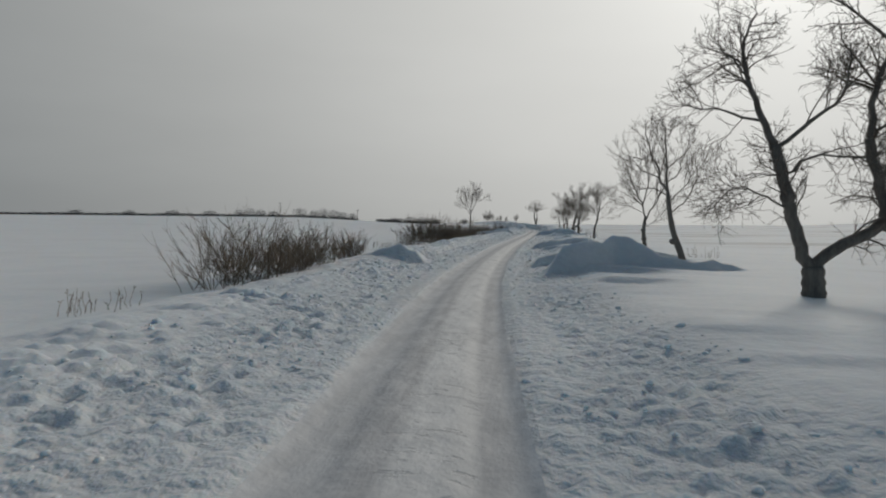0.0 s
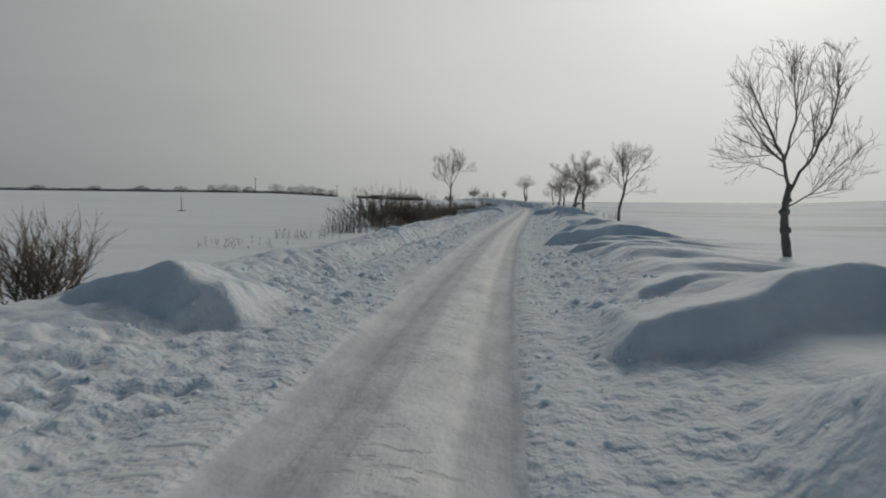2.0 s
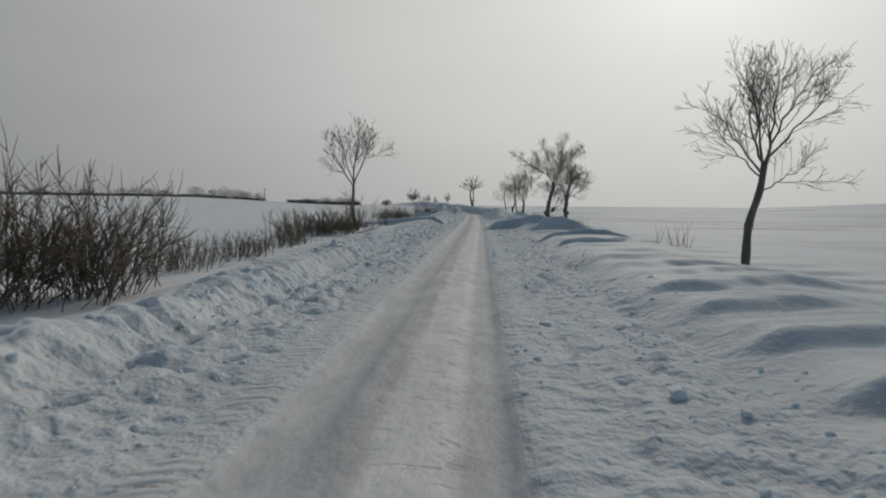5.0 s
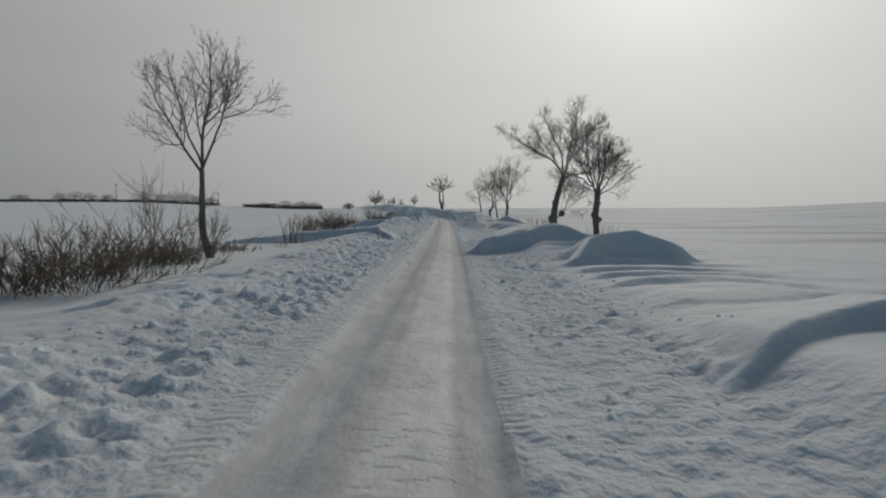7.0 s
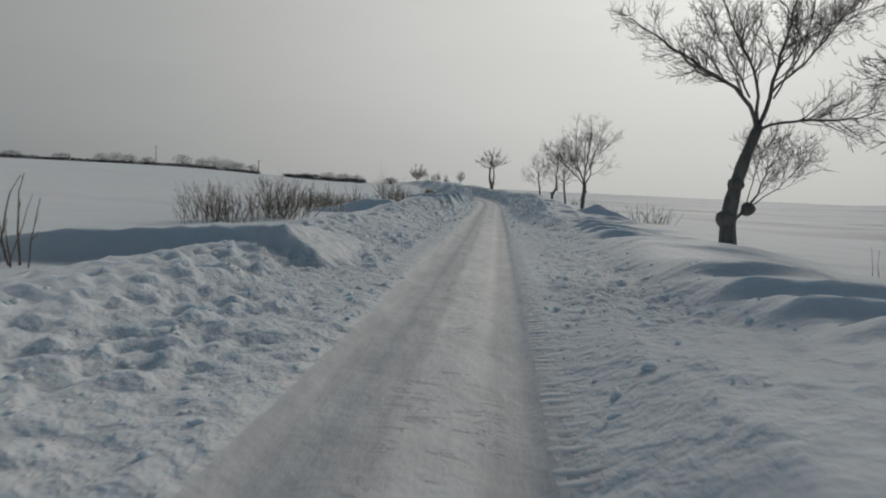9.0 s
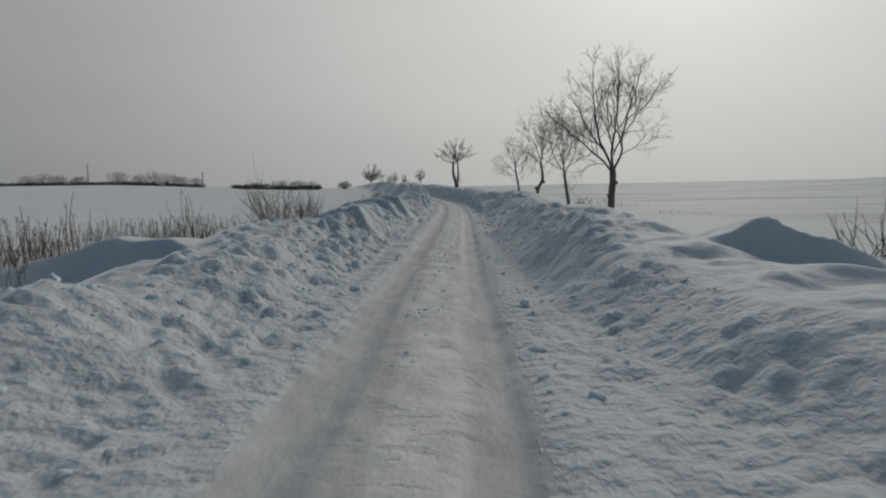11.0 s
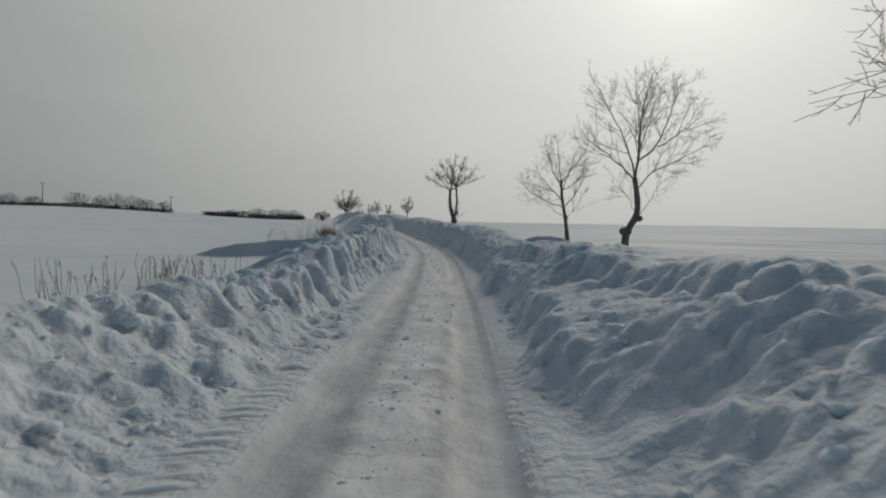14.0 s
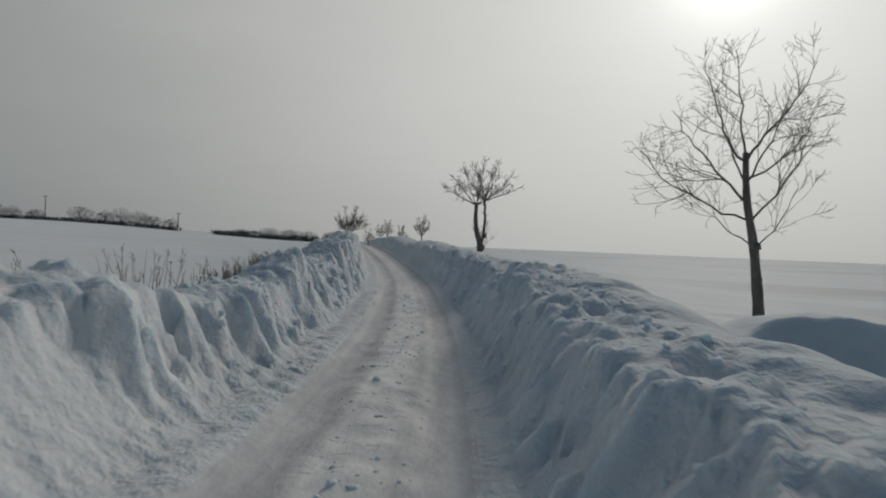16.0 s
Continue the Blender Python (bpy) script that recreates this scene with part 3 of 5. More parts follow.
class Wood:
    """Gathers tapered tubes into one mesh."""

    def __init__(self):
        self.v, self.f, self.n = [], [], 0

    def tube(self, pts, radii, sides):
        pts, radii = np.asarray(pts, float), np.asarray(radii, float)
        t = np.gradient(pts, axis=0)
        t /= np.maximum(np.linalg.norm(t, axis=1, keepdims=True), 1e-9)
        ref = np.array([0.31, 0.95, 0.05])
        a = np.cross(t, ref)
        a /= np.maximum(np.linalg.norm(a, axis=1, keepdims=True), 1e-9)
        b2 = np.cross(t, a)
        ang = np.linspace(0, 2 * np.pi, sides, endpoint=False)
        ring = pts[:, None] + radii[:, None, None] * (np.cos(ang)[None, :, None] * a[:, None] + np.sin(ang)[None, :, None] * b2[:, None])
        m = len(pts)
        i = np.arange(m * sides).reshape(m, sides) + self.n
        j = np.roll(i, -1, axis=1)
        q = np.stack([i[:-1], j[:-1], j[1:], i[1:]], -1).reshape(-1, 4)
        self.v.append(ring.reshape(-1, 3))
        self.f.extend(q.tolist())
        self.f.append(i[-1].tolist())
        self.n += m * sides

    def blob(self, c, r, squash=(1, 1, 1), seed=0):
        """A knobbly lump."""
        bm = bmesh.new()
        bmesh.ops.create_icosphere(bm, subdivisions=2, radius=1.0)
        for v in bm.verts:
            k = 1 + 0.25 * noise.noise(v.co * 2.1 + Vector((seed, seed, 0)))
            v.co = Vector((c[0] + v.co.x * r * k * squash[0], c[1] + v.co.y * r * k * squash[1], c[2] + v.co.z * r * k * squash[2]))
        bm.verts.index_update()
        self.v.append(np.array([v.co[:] for v in bm.verts]))
        self.f.extend([[v.index + self.n for v in f.verts] for f in bm.faces])
        self.n += len(bm.verts)
        bm.free()

    def mesh(self, name, mat):
        me = bpy.data.meshes.new(name)
        me.from_pydata(np.concatenate(self.v).tolist() if self.v else [], [], self.f)
        me.polygons.foreach_set("use_smooth", np.ones(len(me.polygons), dtype=bool))
        me.materials.append(mat)
        return me


def part(name, me, parent, label=""):
    ob = new(name, me)
    ob.parent = parent
    if label:
        tagged(ob, label)
    return ob


def curve_through(pts, n):
    """A smooth line of n points through a few given ones."""
    p = np.asarray(pts, float)
    t = np.r_[0, np.cumsum(np.linalg.norm(np.diff(p, axis=0), axis=1))]
    q = np.linspace(0, t[-1], n)
    out = np.stack([np.interp(q, t, p[:, k]) for k in range(3)], 1)
    for _ in range(2):
        out[1:-1] = 0.25 * out[:-2] + 0.5 * out[1:-1] + 0.25 * out[2:]
    return out


def unit(v):
    return v / max(np.linalg.norm(v), 1e-9)


def sprout(wood, rng, line, r0, r1, level, spec):
    """Side shoots along a limb, and theirs in turn."""
    length = np.linalg.norm(np.diff(line, axis=0), axis=1).sum()
    count = int(length * spec["dense"][level] + rng.rand())
    for _ in range(count):
        f = spec["from"][level] + (1 - spec["from"][level]) * rng.rand() ** 0.8
        k = f * (len(line) - 1)
        i = min(int(k), len(line) - 2)
        base = line[i] + (line[i + 1] - line[i]) * (k - i)
        tan = unit(line[i + 1] - line[i])
        side = unit(np.cross(tan, rng.normal(size=3)))
        ang = radians(rng.uniform(*spec["angle"]))
        d = unit(tan * math.cos(ang) + side * math.sin(ang))
        own = spec["reach"][level] * rng.uniform(0.55, 1.2) * (1.0 - 0.62 * f)
        n = spec["joints"][level]
        pts, p = [base], base
        for j in range(n):
            d = unit(d + np.array([0, 0, spec["lift"]]) + rng.normal(size=3) * spec["wild"])
            p = p + d * own / n
            pts.append(p)
        pts = np.array(pts)
        rr = min(max((r0 + (r1 - r0) * f) * rng.uniform(0.3, 0.5), spec["thin"] * 1.6), 0.006 + 0.016 * own)
        re = max(rr * 0.35, spec["thin"])
        wood.tube(pts, np.linspace(rr, re, len(pts)), spec["sides"][level])
        if level < spec["levels"] - 1:
            sprout(wood, rng, pts, rr, re, level + 1, spec)


def spec_for(levels=3, dense=(4.2, 5.5, 6.0), reach=(1.7, 0.8, 0.36), lift=0.1, wild=0.1, thin=0.0036, start=(0.2, 0.1, 0.1), angle=(20, 48)):
    return {"levels": levels, "dense": dense, "reach": reach, "lift": lift, "wild": wild, "thin": thin,
            "from": start, "angle": angle, "joints": (5, 4, 2), "sides": (5, 4, 3)}


def tree(name, label, x, y, base, trunk, limbs, seed, spec, knobs=(), radius=(0.2, 0.12), sprouts=(), swell=1.0, slim=1.0):
    """A bare roadside tree. trunk and limbs: points (across, depth, up) in metres from its foot; a limb also gives its thickness."""
    rng = np.random.RandomState(seed)
    foot = min(ground_z(x, y), base) - base - 0.25
    top = new(name)
    top.location = (x, y, base)
    tagged(top, label, "tree")
    w = Wood()
    line = curve_through([(trunk[0][0], trunk[0][1], foot)] + list(trunk), 14)
    rad = np.linspace(radius[0], radius[1], 14) * 0.84 * (1 + 0.07 * np.sin(np.arange(14) * 1.9 + seed))
    rad[:2] *= 1.12
    w.tube(line, rad, 12)
    part("trunk", w.mesh("trunk", BARK), top)
    for k, (cx, cz, r) in enumerate(knobs):
        w = Wood()
        w.blob((cx, -0.03, cz), r * 0.92, (1.0, 0.9, 0.95), seed + k)
        part("burl", w.mesh("burl", BARK), top)
    fine = Wood()
    fork = np.array(trunk[-1])
    for pts, ra, rb in limbs:
        ra = ra * slim * 0.78
        if swell != 1.0:
            pts = [tuple(fork + (np.array(q) - fork) * np.array([swell, swell, swell if q[2] > fork[2] else 1.0])) for q in pts]
        lw = Wood()
        ln = curve_through(pts, max(6, 3 * len(pts)))
        ln[1:-1] += rng.normal(size=(len(ln) - 2, 3)) * 0.025
        lw.tube(ln, np.linspace(ra, rb, len(ln)) * 0.85, 7)
        part("limb", lw.mesh("limb", BARK), top)
        sprout(fine, rng, ln, ra, rb, 0, spec)
    for (cx, cz, n, h) in sprouts:
        for _ in range(n):
            d = unit(np.array([rng.normal() * 0.5, rng.normal() * 0.5, 1.2]))
            p, pts = np.array([cx, 0, cz]) + rng.normal(size=3) * 0.05, []
            for j in range(5):
                pts.append(p)
                d = unit(d + rng.normal(size=3) * 0.12 + np.array([0, 0, 0.12]))
                p = p + d * h * rng.uniform(0.15, 0.25)
            fine.tube(pts, np.linspace(0.012, 0.004, 5), 4)
            sprout(fine, rng, np.array(pts), 0.01, 0.004, 1, spec)
    part("crown", fine.mesh("crown", TWIG), top, "fine bare twigs")
    return top


def fan_limbs(rng, start, count, reach, spread, radius, lean=0.0):
    """Limbs that rise and spread from one fork, for far trees."""
    out = []
    for k in range(count):
        a = 2.4 * k + rng.rand() * 0.7
        th = radians(78) * math.sqrt((k + 0.5) / count)
        dx, dy, dz = math.cos(a) * math.sin(th) * spread + lean, math.sin(a) * math.sin(th) * spread, math.cos(th) * reach * rng.uniform(0.85, 1.0)
        dz = max(dz, reach * 0.3)
        out.append(([tuple(start), (start[0] + dx * 0.5, start[1] + dy * 0.5, start[2] + dz * 0.42),
                     (start[0] + dx, start[1] + dy, start[2] + dz)], radius, radius * 0.2))
    return out


# ---------------------------------------------------------------- the trees along the road
FULL = spec_for(dense=(4.4, 4.4, 3.6), reach=(2.2, 0.9, 0.4), wild=0.14, lift=0.06, thin=0.003, angle=(26, 56))
GNARLED = spec_for(dense=(7.5, 8.5, 7.0), reach=(1.55, 0.75, 0.34), lift=0.04, wild=0.25, thin=0.003, angle=(28, 62))
SLIM = spec_for(dense=(6.0, 5.0, 3.8), reach=(1.9, 0.82, 0.34), lift=0.08, wild=0.13, thin=0.003, angle=(22, 50))
DENSE = spec_for(dense=(7.0, 7.5, 6.5), reach=(1.7, 0.8, 0.38), lift=0.09, wild=0.17, thin=0.003, angle=(22, 55))

tree("roadside_tree", "large gnarled bare tree with a low-forked dark trunk in snow", 6.24, 13.5, 0.25,
     [(0, 0, 0), (-0.02, 0, 0.3), (-0.03, 0, 0.55)],
     [([(-0.05, 0, 0.4), (-0.2, 0, 0.85), (-0.5, 0, 1.7), (-0.62, 0, 2.3), (-0.8, 0, 3.0)], 0.2, 0.13),
      ([(-0.8, 0, 3.0), (-1.0, 0, 3.45), (-1.32, 0.1, 4.3), (-1.45, 0.1, 5.1), (-1.2, 0, 5.6)], 0.12, 0.02),
      ([(0.02, 0, 0.5), (0.15, 0, 0.85), (0.55, 0, 1.02), (1.3, 0, 1.45), (1.12, 0.05, 2.3), (0.92, 0, 3.1)], 0.19, 0.11),
      ([(0.92, 0, 3.1), (1.0, 0, 4.1), (1.4, -0.1, 5.3), (1.65, -0.2, 6.4)], 0.11, 0.02),
      ([(1.1, 0, 2.2), (1.6, 0.2, 2.9), (1.9, 0.3, 4.2), (2.4, 0.3, 5.6)], 0.1, 0.02),
      ([(-0.75, 0, 2.95), (-0.5, -0.1, 3.15), (0, -0.2, 3.6), (0.42, -0.2, 4.0), (0.45, -0.2, 4.9)], 0.075, 0.015),
      ([(-1.0, 0, 3.45), (-1.8, 0.1, 3.7), (-2.5, 0.2, 3.85)], 0.05, 0.012),
      ([(-1.3, 0, 4.3), (-1.75, -0.1, 4.7), (-2.1, -0.1, 5.05)], 0.04, 0.01),
      ([(-0.55, 0, 1.75), (-1.1, -0.3, 1.95), (-1.7, -0.5, 2.2), (-2.2, -0.5, 1.65)], 0.035, 0.01),
      ([(-0.62, 0, 2.4), (-0.2, -0.3, 2.8), (0.7, -0.5, 2.6), (1.2, -0.6, 2.9)], 0.045, 0.01),
      ([(0.95, 0, 3.2), (1.5, -0.4, 3.6), (1.9, -0.6, 4.4)], 0.05, 0.012),
      ([(1.2, 0, 5.0), (0.3, -0.3, 5.5), (-0.5, -0.4, 6.3)], 0.05, 0.012)],
     11, GNARLED, [(-0.55, 1.95, 0.16), (1.3, 1.42, 0.2)], (0.27, 0.24))

tree("roadside_tree", "slender bare tree leaning over a snowdrift", 5.8, 22.9, 0.45,
     [(0, 0, 0), (-0.35, 0, 0.9), (-0.5, 0, 1.7), (-0.55, 0, 2.3)],
     [([(-0.55, 0, 2.3), (-0.95, 0, 3.0), (-1.35, 0.1, 4.2), (-1.7, 0.1, 5.6)], 0.075, 0.012),
      ([(-0.55, 0, 2.3), (-0.6, 0, 3.4), (-0.75, -0.1, 5.8)], 0.07, 0.012),
      ([(-0.6, 0, 2.2), (-1.2, 0.1, 2.6), (-2.3, 0.3, 2.5)], 0.035, 0.008),
      ([(-0.95, 0, 3.0), (-1.8, 0.2, 3.4), (-2.5, 0.3, 4.2)], 0.035, 0.008),
      ([(-0.5, 0, 2.0), (0.2, -0.1, 2.5), (0.7, -0.1, 3.4)], 0.04, 0.008),
      ([(-0.48, 0, 1.6), (0.1, -0.2, 1.8), (0.8, -0.3, 2.9), (1.1, -0.3, 4.0)], 0.04, 0.008),
      ([(-0.6, 0, 2.8), (0.0, 0.3, 3.2), (0.4, 0.5, 4.6)], 0.035, 0.008)],
     12, SLIM, [(-0.36, 0.6, 0.13)], (0.15, 0.085), swell=0.68)

tree("roadside_tree", "small bare tree with a knobbly cut trunk", 6.35, 33.7, 0.15,
     [(0, 0, 0), (-0.12, 0, 0.7), (-0.15, 0, 1.3), (-0.05, 0, 1.9)],
     [([(-0.05, 0, 1.8), (-0.25, 0, 2.6), (-0.7, 0, 3.4), (-1.1, 0.1, 4.6)], 0.07, 0.012),
      ([(-0.1, 0, 1.6), (0.25, 0, 2.3), (0.8, -0.1, 3.2), (0.95, -0.1, 4.8)], 0.065, 0.012),
      ([(-0.2, 0, 2.5), (0.1, 0.1, 3.5), (0.0, 0.2, 5.0)], 0.05, 0.01),
      ([(-0.15, 0, 1.3), (0.5, -0.2, 1.7), (1.2, -0.4, 2.7)], 0.03, 0.007),
      ([(-0.2, 0, 2.1), (-0.7, 0.2, 2.4), (-1.15, 0.3, 2.5)], 0.025, 0.007)],
     13, SLIM, [(-0.12, 0.75, 0.15), (-0.16, 1.2, 0.14), (-0.1, 1.5, 0.11)], (0.14, 0.085))

tree("roadside_tree", "slim bare tree with a rounded upright crown", 6.08, 60.4, 0.05,
     [(0, 0, 0), (0.02, 0, 1.2), (0.3, 0, 2.0), (0.35, 0, 2.6)],
     [([(0.32, 0, 2.4), (0.55, 0, 3.4), (0.7, 0.1, 5.3)], 0.06, 0.01), ([(0.33, 0, 2.5), (0.2, 0, 3.6), (-0.2, 0.1, 5.2)], 0.055, 0.01),
      ([(0.3, 0, 2.4), (-0.3, 0.1, 3.1), (-0.9, 0.2, 4.0)], 0.045, 0.008), ([(0.35, 0, 2.7), (1.1, -0.1, 3.6), (2.0, -0.2, 4.5)], 0.05, 0.008),
      ([(0.25, 0, 1.9), (0.9, 0, 2.3), (1.5, 0, 2.6)], 0.03, 0.007), ([(0.35, 0, 2.6), (0.5, -0.5, 3.6), (1.2, -0.7, 5.0)], 0.05, 0.01),
      ([(0.35, 0, 2.6), (0.2, 0.6, 3.6), (0.3, 0.9, 5.0)], 0.05, 0.01), ([(0.3, 0, 2.3), (-0.5, -0.2, 2.9), (-1.2, -0.3, 3.6)], 0.035, 0.007)],
     14, SLIM, [(0.03, 1.15, 0.12)], (0.13, 0.09), swell=0.86)

tree("roadside_tree", "tall bare tree with a crooked foot among shrubs", -7.85, 85.6, 0.0,
     [(0, 0, 0), (-0.15, 0, 0.35), (-0.3, 0, 0.85), (-0.27, 0, 1.8), (-0.25, 0, 2.9)],
     [([(-0.25, 0, 2.8), (-0.95, 0, 3.9), (-1.6, 0.1, 4.9), (-2.3, 0.2, 6.3)], 0.07, 0.012),
      ([(-0.25, 0, 2.9), (-0.2, 0, 4.2), (0.1, 0, 5.5), (0.1, 0.1, 7.4)], 0.085, 0.012),
      ([(-0.25, 0, 2.9), (0.15, 0, 3.8), (0.65, -0.1, 5.0), (1.15, -0.2, 6.8)], 0.07, 0.012),
      ([(-0.25, 0, 3.1), (-0.7, -0.2, 4.4), (-1.0, -0.3, 5.6), (-1.3, -0.4, 6.9)], 0.06, 0.01),
      ([(-0.2, 0, 3.9), (-0.6, 0.5, 5.0), (-0.8, 0.8, 6.6)], 0.045, 0.01), ([(0.6, 0, 4.8), (1.3, 0.1, 5.0), (2.1, 0.2, 5.5)], 0.035, 0.008),
      ([(-0.9, 0, 3.8), (-1.6, 0, 3.9), (-2.0, 0, 4.3)], 0.035, 0.008), ([(-0.2, 0, 4.4), (0.4, 0.6, 5.4), (0.6, 0.8, 6.7)], 0.04, 0.01)],
     15, SLIM, [(0.0, 0.3, 0.2)], (0.17, 0.09), [(0.12, 0.4, 5, 1.3), (-0.1, 0.2, 4, 1.4)], swell=0.88)

tree("roadside_tree", "old bare tree with a leaning pollarded trunk and wide crown", 6.7, 103.0, 0.05,
     [(0, 0, 0), (-0.1, 0, 0.9), (-0.02, 0, 1.6), (0.2, 0, 2.6), (0.5, 0, 3.5)],
     [([(0.45, 0, 3.4), (0.2, 0, 4.2), (-0.8, 0, 4.8), (-1.9, 0, 5.4), (-2.9, 0.1, 6.1)], 0.13, 0.015),
      ([(0.5, 0, 3.5), (0.75, 0, 4.4), (0.95, 0, 5.6), (1.3, 0, 7.5)], 0.13, 0.015),
      ([(0.45, 0, 3.6), (0.5, 0.3, 4.8), (-0.3, 0.5, 6.2), (-0.6, 0.6, 7.2)], 0.1, 0.015),
      ([(0.55, 0, 3.4), (1.4, 0, 3.7), (2.6, 0.1, 3.7), (3.6, 0.1, 4.0)], 0.09, 0.015),
      ([(0.7, 0, 4.3), (1.5, -0.3, 5.2), (2.4, -0.4, 6.6)], 0.08, 0.012),
      ([(0.9, 0, 5.4), (1.9, 0.2, 6.0), (2.8, 0.3, 6.4)], 0.05, 0.012),
      ([(0.2, 0, 4.2), (-0.6, -0.6, 5.0), (-1.3, -1.0, 6.0)], 0.06, 0.012),
      ([(0.8, 0, 4.2), (1.0, -1.0, 5.2), (0.9, -1.5, 6.6)], 0.06, 0.012),
      ([(0.1, 0, 0.95), (0.5, 0, 1.35), (1.0, 0, 2.6)], 0.09, 0.01), ([(0.4, 0, 1.3), (1.2, 0, 1.9), (1.7, 0, 2.6)], 0.04, 0.008),
      ([(0.35, 0, 1.3), (0.5, 0, 2.2), (0.7, 0, 3.1)], 0.035, 0.008)],
     16, DENSE, [(-0.15, 0.95, 0.3), (0.4, 1.25, 0.22), (0.02, 1.9, 0.24)], (0.28, 0.15), swell=1.04, slim=0.72)

tree("roadside_tree", "stout pollarded bare tree with burls and a bushy crown", 6.85, 93.5, 0.5,
     [(0, 0, 0), (-0.05, 0, 0.5), (-0.08, 0, 0.9), (0.0, 0, 1.4), (0.02, 0, 2.0)],
     [([(-0.1, 0, 1.9), (-0.5, 0, 2.5), (-0.7, 0, 3.2), (-1.5, 0.1, 3.9)], 0.1, 0.012),
      ([(-0.2, 0, 2.2), (-0.55, 0, 3.2), (-0.6, 0.1, 4.9)], 0.08, 0.01),
      ([(0.05, 0, 2.0), (0.1, 0, 3.0), (-0.1, -0.1, 4.7)], 0.085, 0.01),
      ([(0.1, 0, 1.9), (0.4, 0, 2.9), (0.6, 0.1, 4.5)], 0.08, 0.01),
      ([(0.12, 0, 1.8), (0.7, 0, 2.5), (1.3, 0.1, 4.0)], 0.07, 0.01),
      ([(0.12, 0, 1.7), (0.9, -0.1, 2.1), (1.6, -0.2, 2.9)], 0.055, 0.008),
      ([(-0.15, 0, 1.9), (-0.9, 0, 2.2), (-1.7, 0.1, 2.3)], 0.06, 0.008),
      ([(-0.1, 0, 2.0), (-1.0, 0.1, 2.7), (-1.9, 0.2, 2.9)], 0.06, 0.008),
      ([(0.0, 0, 2.0), (0.2, -0.8, 3.0), (0.1, -1.1, 4.3)], 0.07, 0.01), ([(0.0, 0, 2.0), (-0.1, 0.8, 3.0), (0.3, 1.2, 4.4)], 0.07, 0.01),
      ([(-0.15, 0, 1.45), (-0.4, 0, 1.4), (-0.5, 0, 1.25)], 0.03, 0.012)],
     17, DENSE, [(-0.12, 0.82, 0.19), (0.06, 0.62, 0.17), (0.06, 1.35, 0.11)], (0.17, 0.16), swell=0.78, slim=0.72)

tree("roadside_tree", "big bare tree with a straight trunk and broad crown", 7.0, 132.6, 0.28,
     [(0, 0, 0), (0.02, 0, 0.9), (0.08, 0, 1.6), (0.05, 0, 1.95)],
     [([(0.02, 0, 1.8), (-0.35, 0, 2.3), (-1.0, 0, 2.8), (-2.2, 0.1, 3.9), (-3.0, 0.2, 4.6)], 0.1, 0.012),
      ([(0.0, 0, 1.9), (-0.2, 0, 2.5), (-0.7, 0, 3.6), (-0.85, 0.1, 5.2), (-0.9, 0.1, 6.6)], 0.13, 0.014),
      ([(0.05, 0, 1.95), (-0.05, 0, 2.6), (0.15, 0, 3.8), (0.3, -0.1, 5.4), (0.25, -0.1, 7.1)], 0.12, 0.014),
      ([(0.1, 0, 1.9), (0.45, 0, 2.4), (0.52, 0, 3.6), (0.9, 0, 5.0), (1.4, 0.1, 6.7)], 0.11, 0.014),
      ([(0.52, 0, 3.4), (1.0, 0, 4.3), (1.9, 0, 5.2), (2.3, 0, 6.1)], 0.06, 0.012),
      ([(0.48, 0, 2.6), (1.1, -0.1, 2.9), (1.7, -0.2, 3.7)], 0.04, 0.01),
      ([(-0.3, 0, 2.2), (-1.2, 0, 2.1), (-1.6, 0, 1.7)], 0.035, 0.01),
      ([(-0.2, 0, 2.6), (-1.0, 0.5, 3.8), (-1.9, 0.8, 5.6)], 0.07, 0.012),
      ([(0.1, 0, 2.6), (0.4, -0.9, 3.8), (0.6, -1.5, 5.6)], 0.07, 0.012), ([(0.1, 0, 2.8), (0.0, 0.9, 4.0), (0.2, 1.5, 6.0)], 0.07, 0.012)],
     18, FULL, [(0.15, 1.35, 0.13), (-0.09, 0.8, 0.11)], (0.175, 0.155), slim=0.72, swell=0.88)

tree("roadside_tree", "slender bare tree leaning slightly in snow", 6.95, 142.4, 0.45,
     [(0, 0, 0), (-0.15, 0, 0.9), (-0.27, 0, 1.9)],
     [([(-0.27, 0, 1.8), (-0.35, 0, 3.0), (-0.4, 0, 5.7)], 0.075, 0.01), ([(-0.28, 0, 1.9), (-0.9, 0, 2.8), (-1.3, 0.1, 4.6)], 0.055, 0.01),
      ([(-0.28, 0, 1.8), (0.3, 0, 2.6), (0.75, 0, 4.5)], 0.055, 0.01), ([(-0.3, 0, 2.1), (0.5, -0.1, 2.4), (1.3, -0.2, 3.6)], 0.04, 0.008),
      ([(-0.3, 0, 2.0), (-1.2, 0, 2.4), (-1.9, 0.1, 3.0)], 0.04, 0.008), ([(-0.3, 0, 2.2), (-0.5, 0.8, 3.3), (-0.6, 1.2, 4.8)], 0.05, 0.01),
      ([(-0.3, 0, 2.2), (0.0, -0.8, 3.3), (0.2, -1.1, 4.8)], 0.05, 0.01)],
     19, FULL, [(-0.24, 1.75, 0.1)], (0.12, 0.085), swell=0.87, slim=0.85)

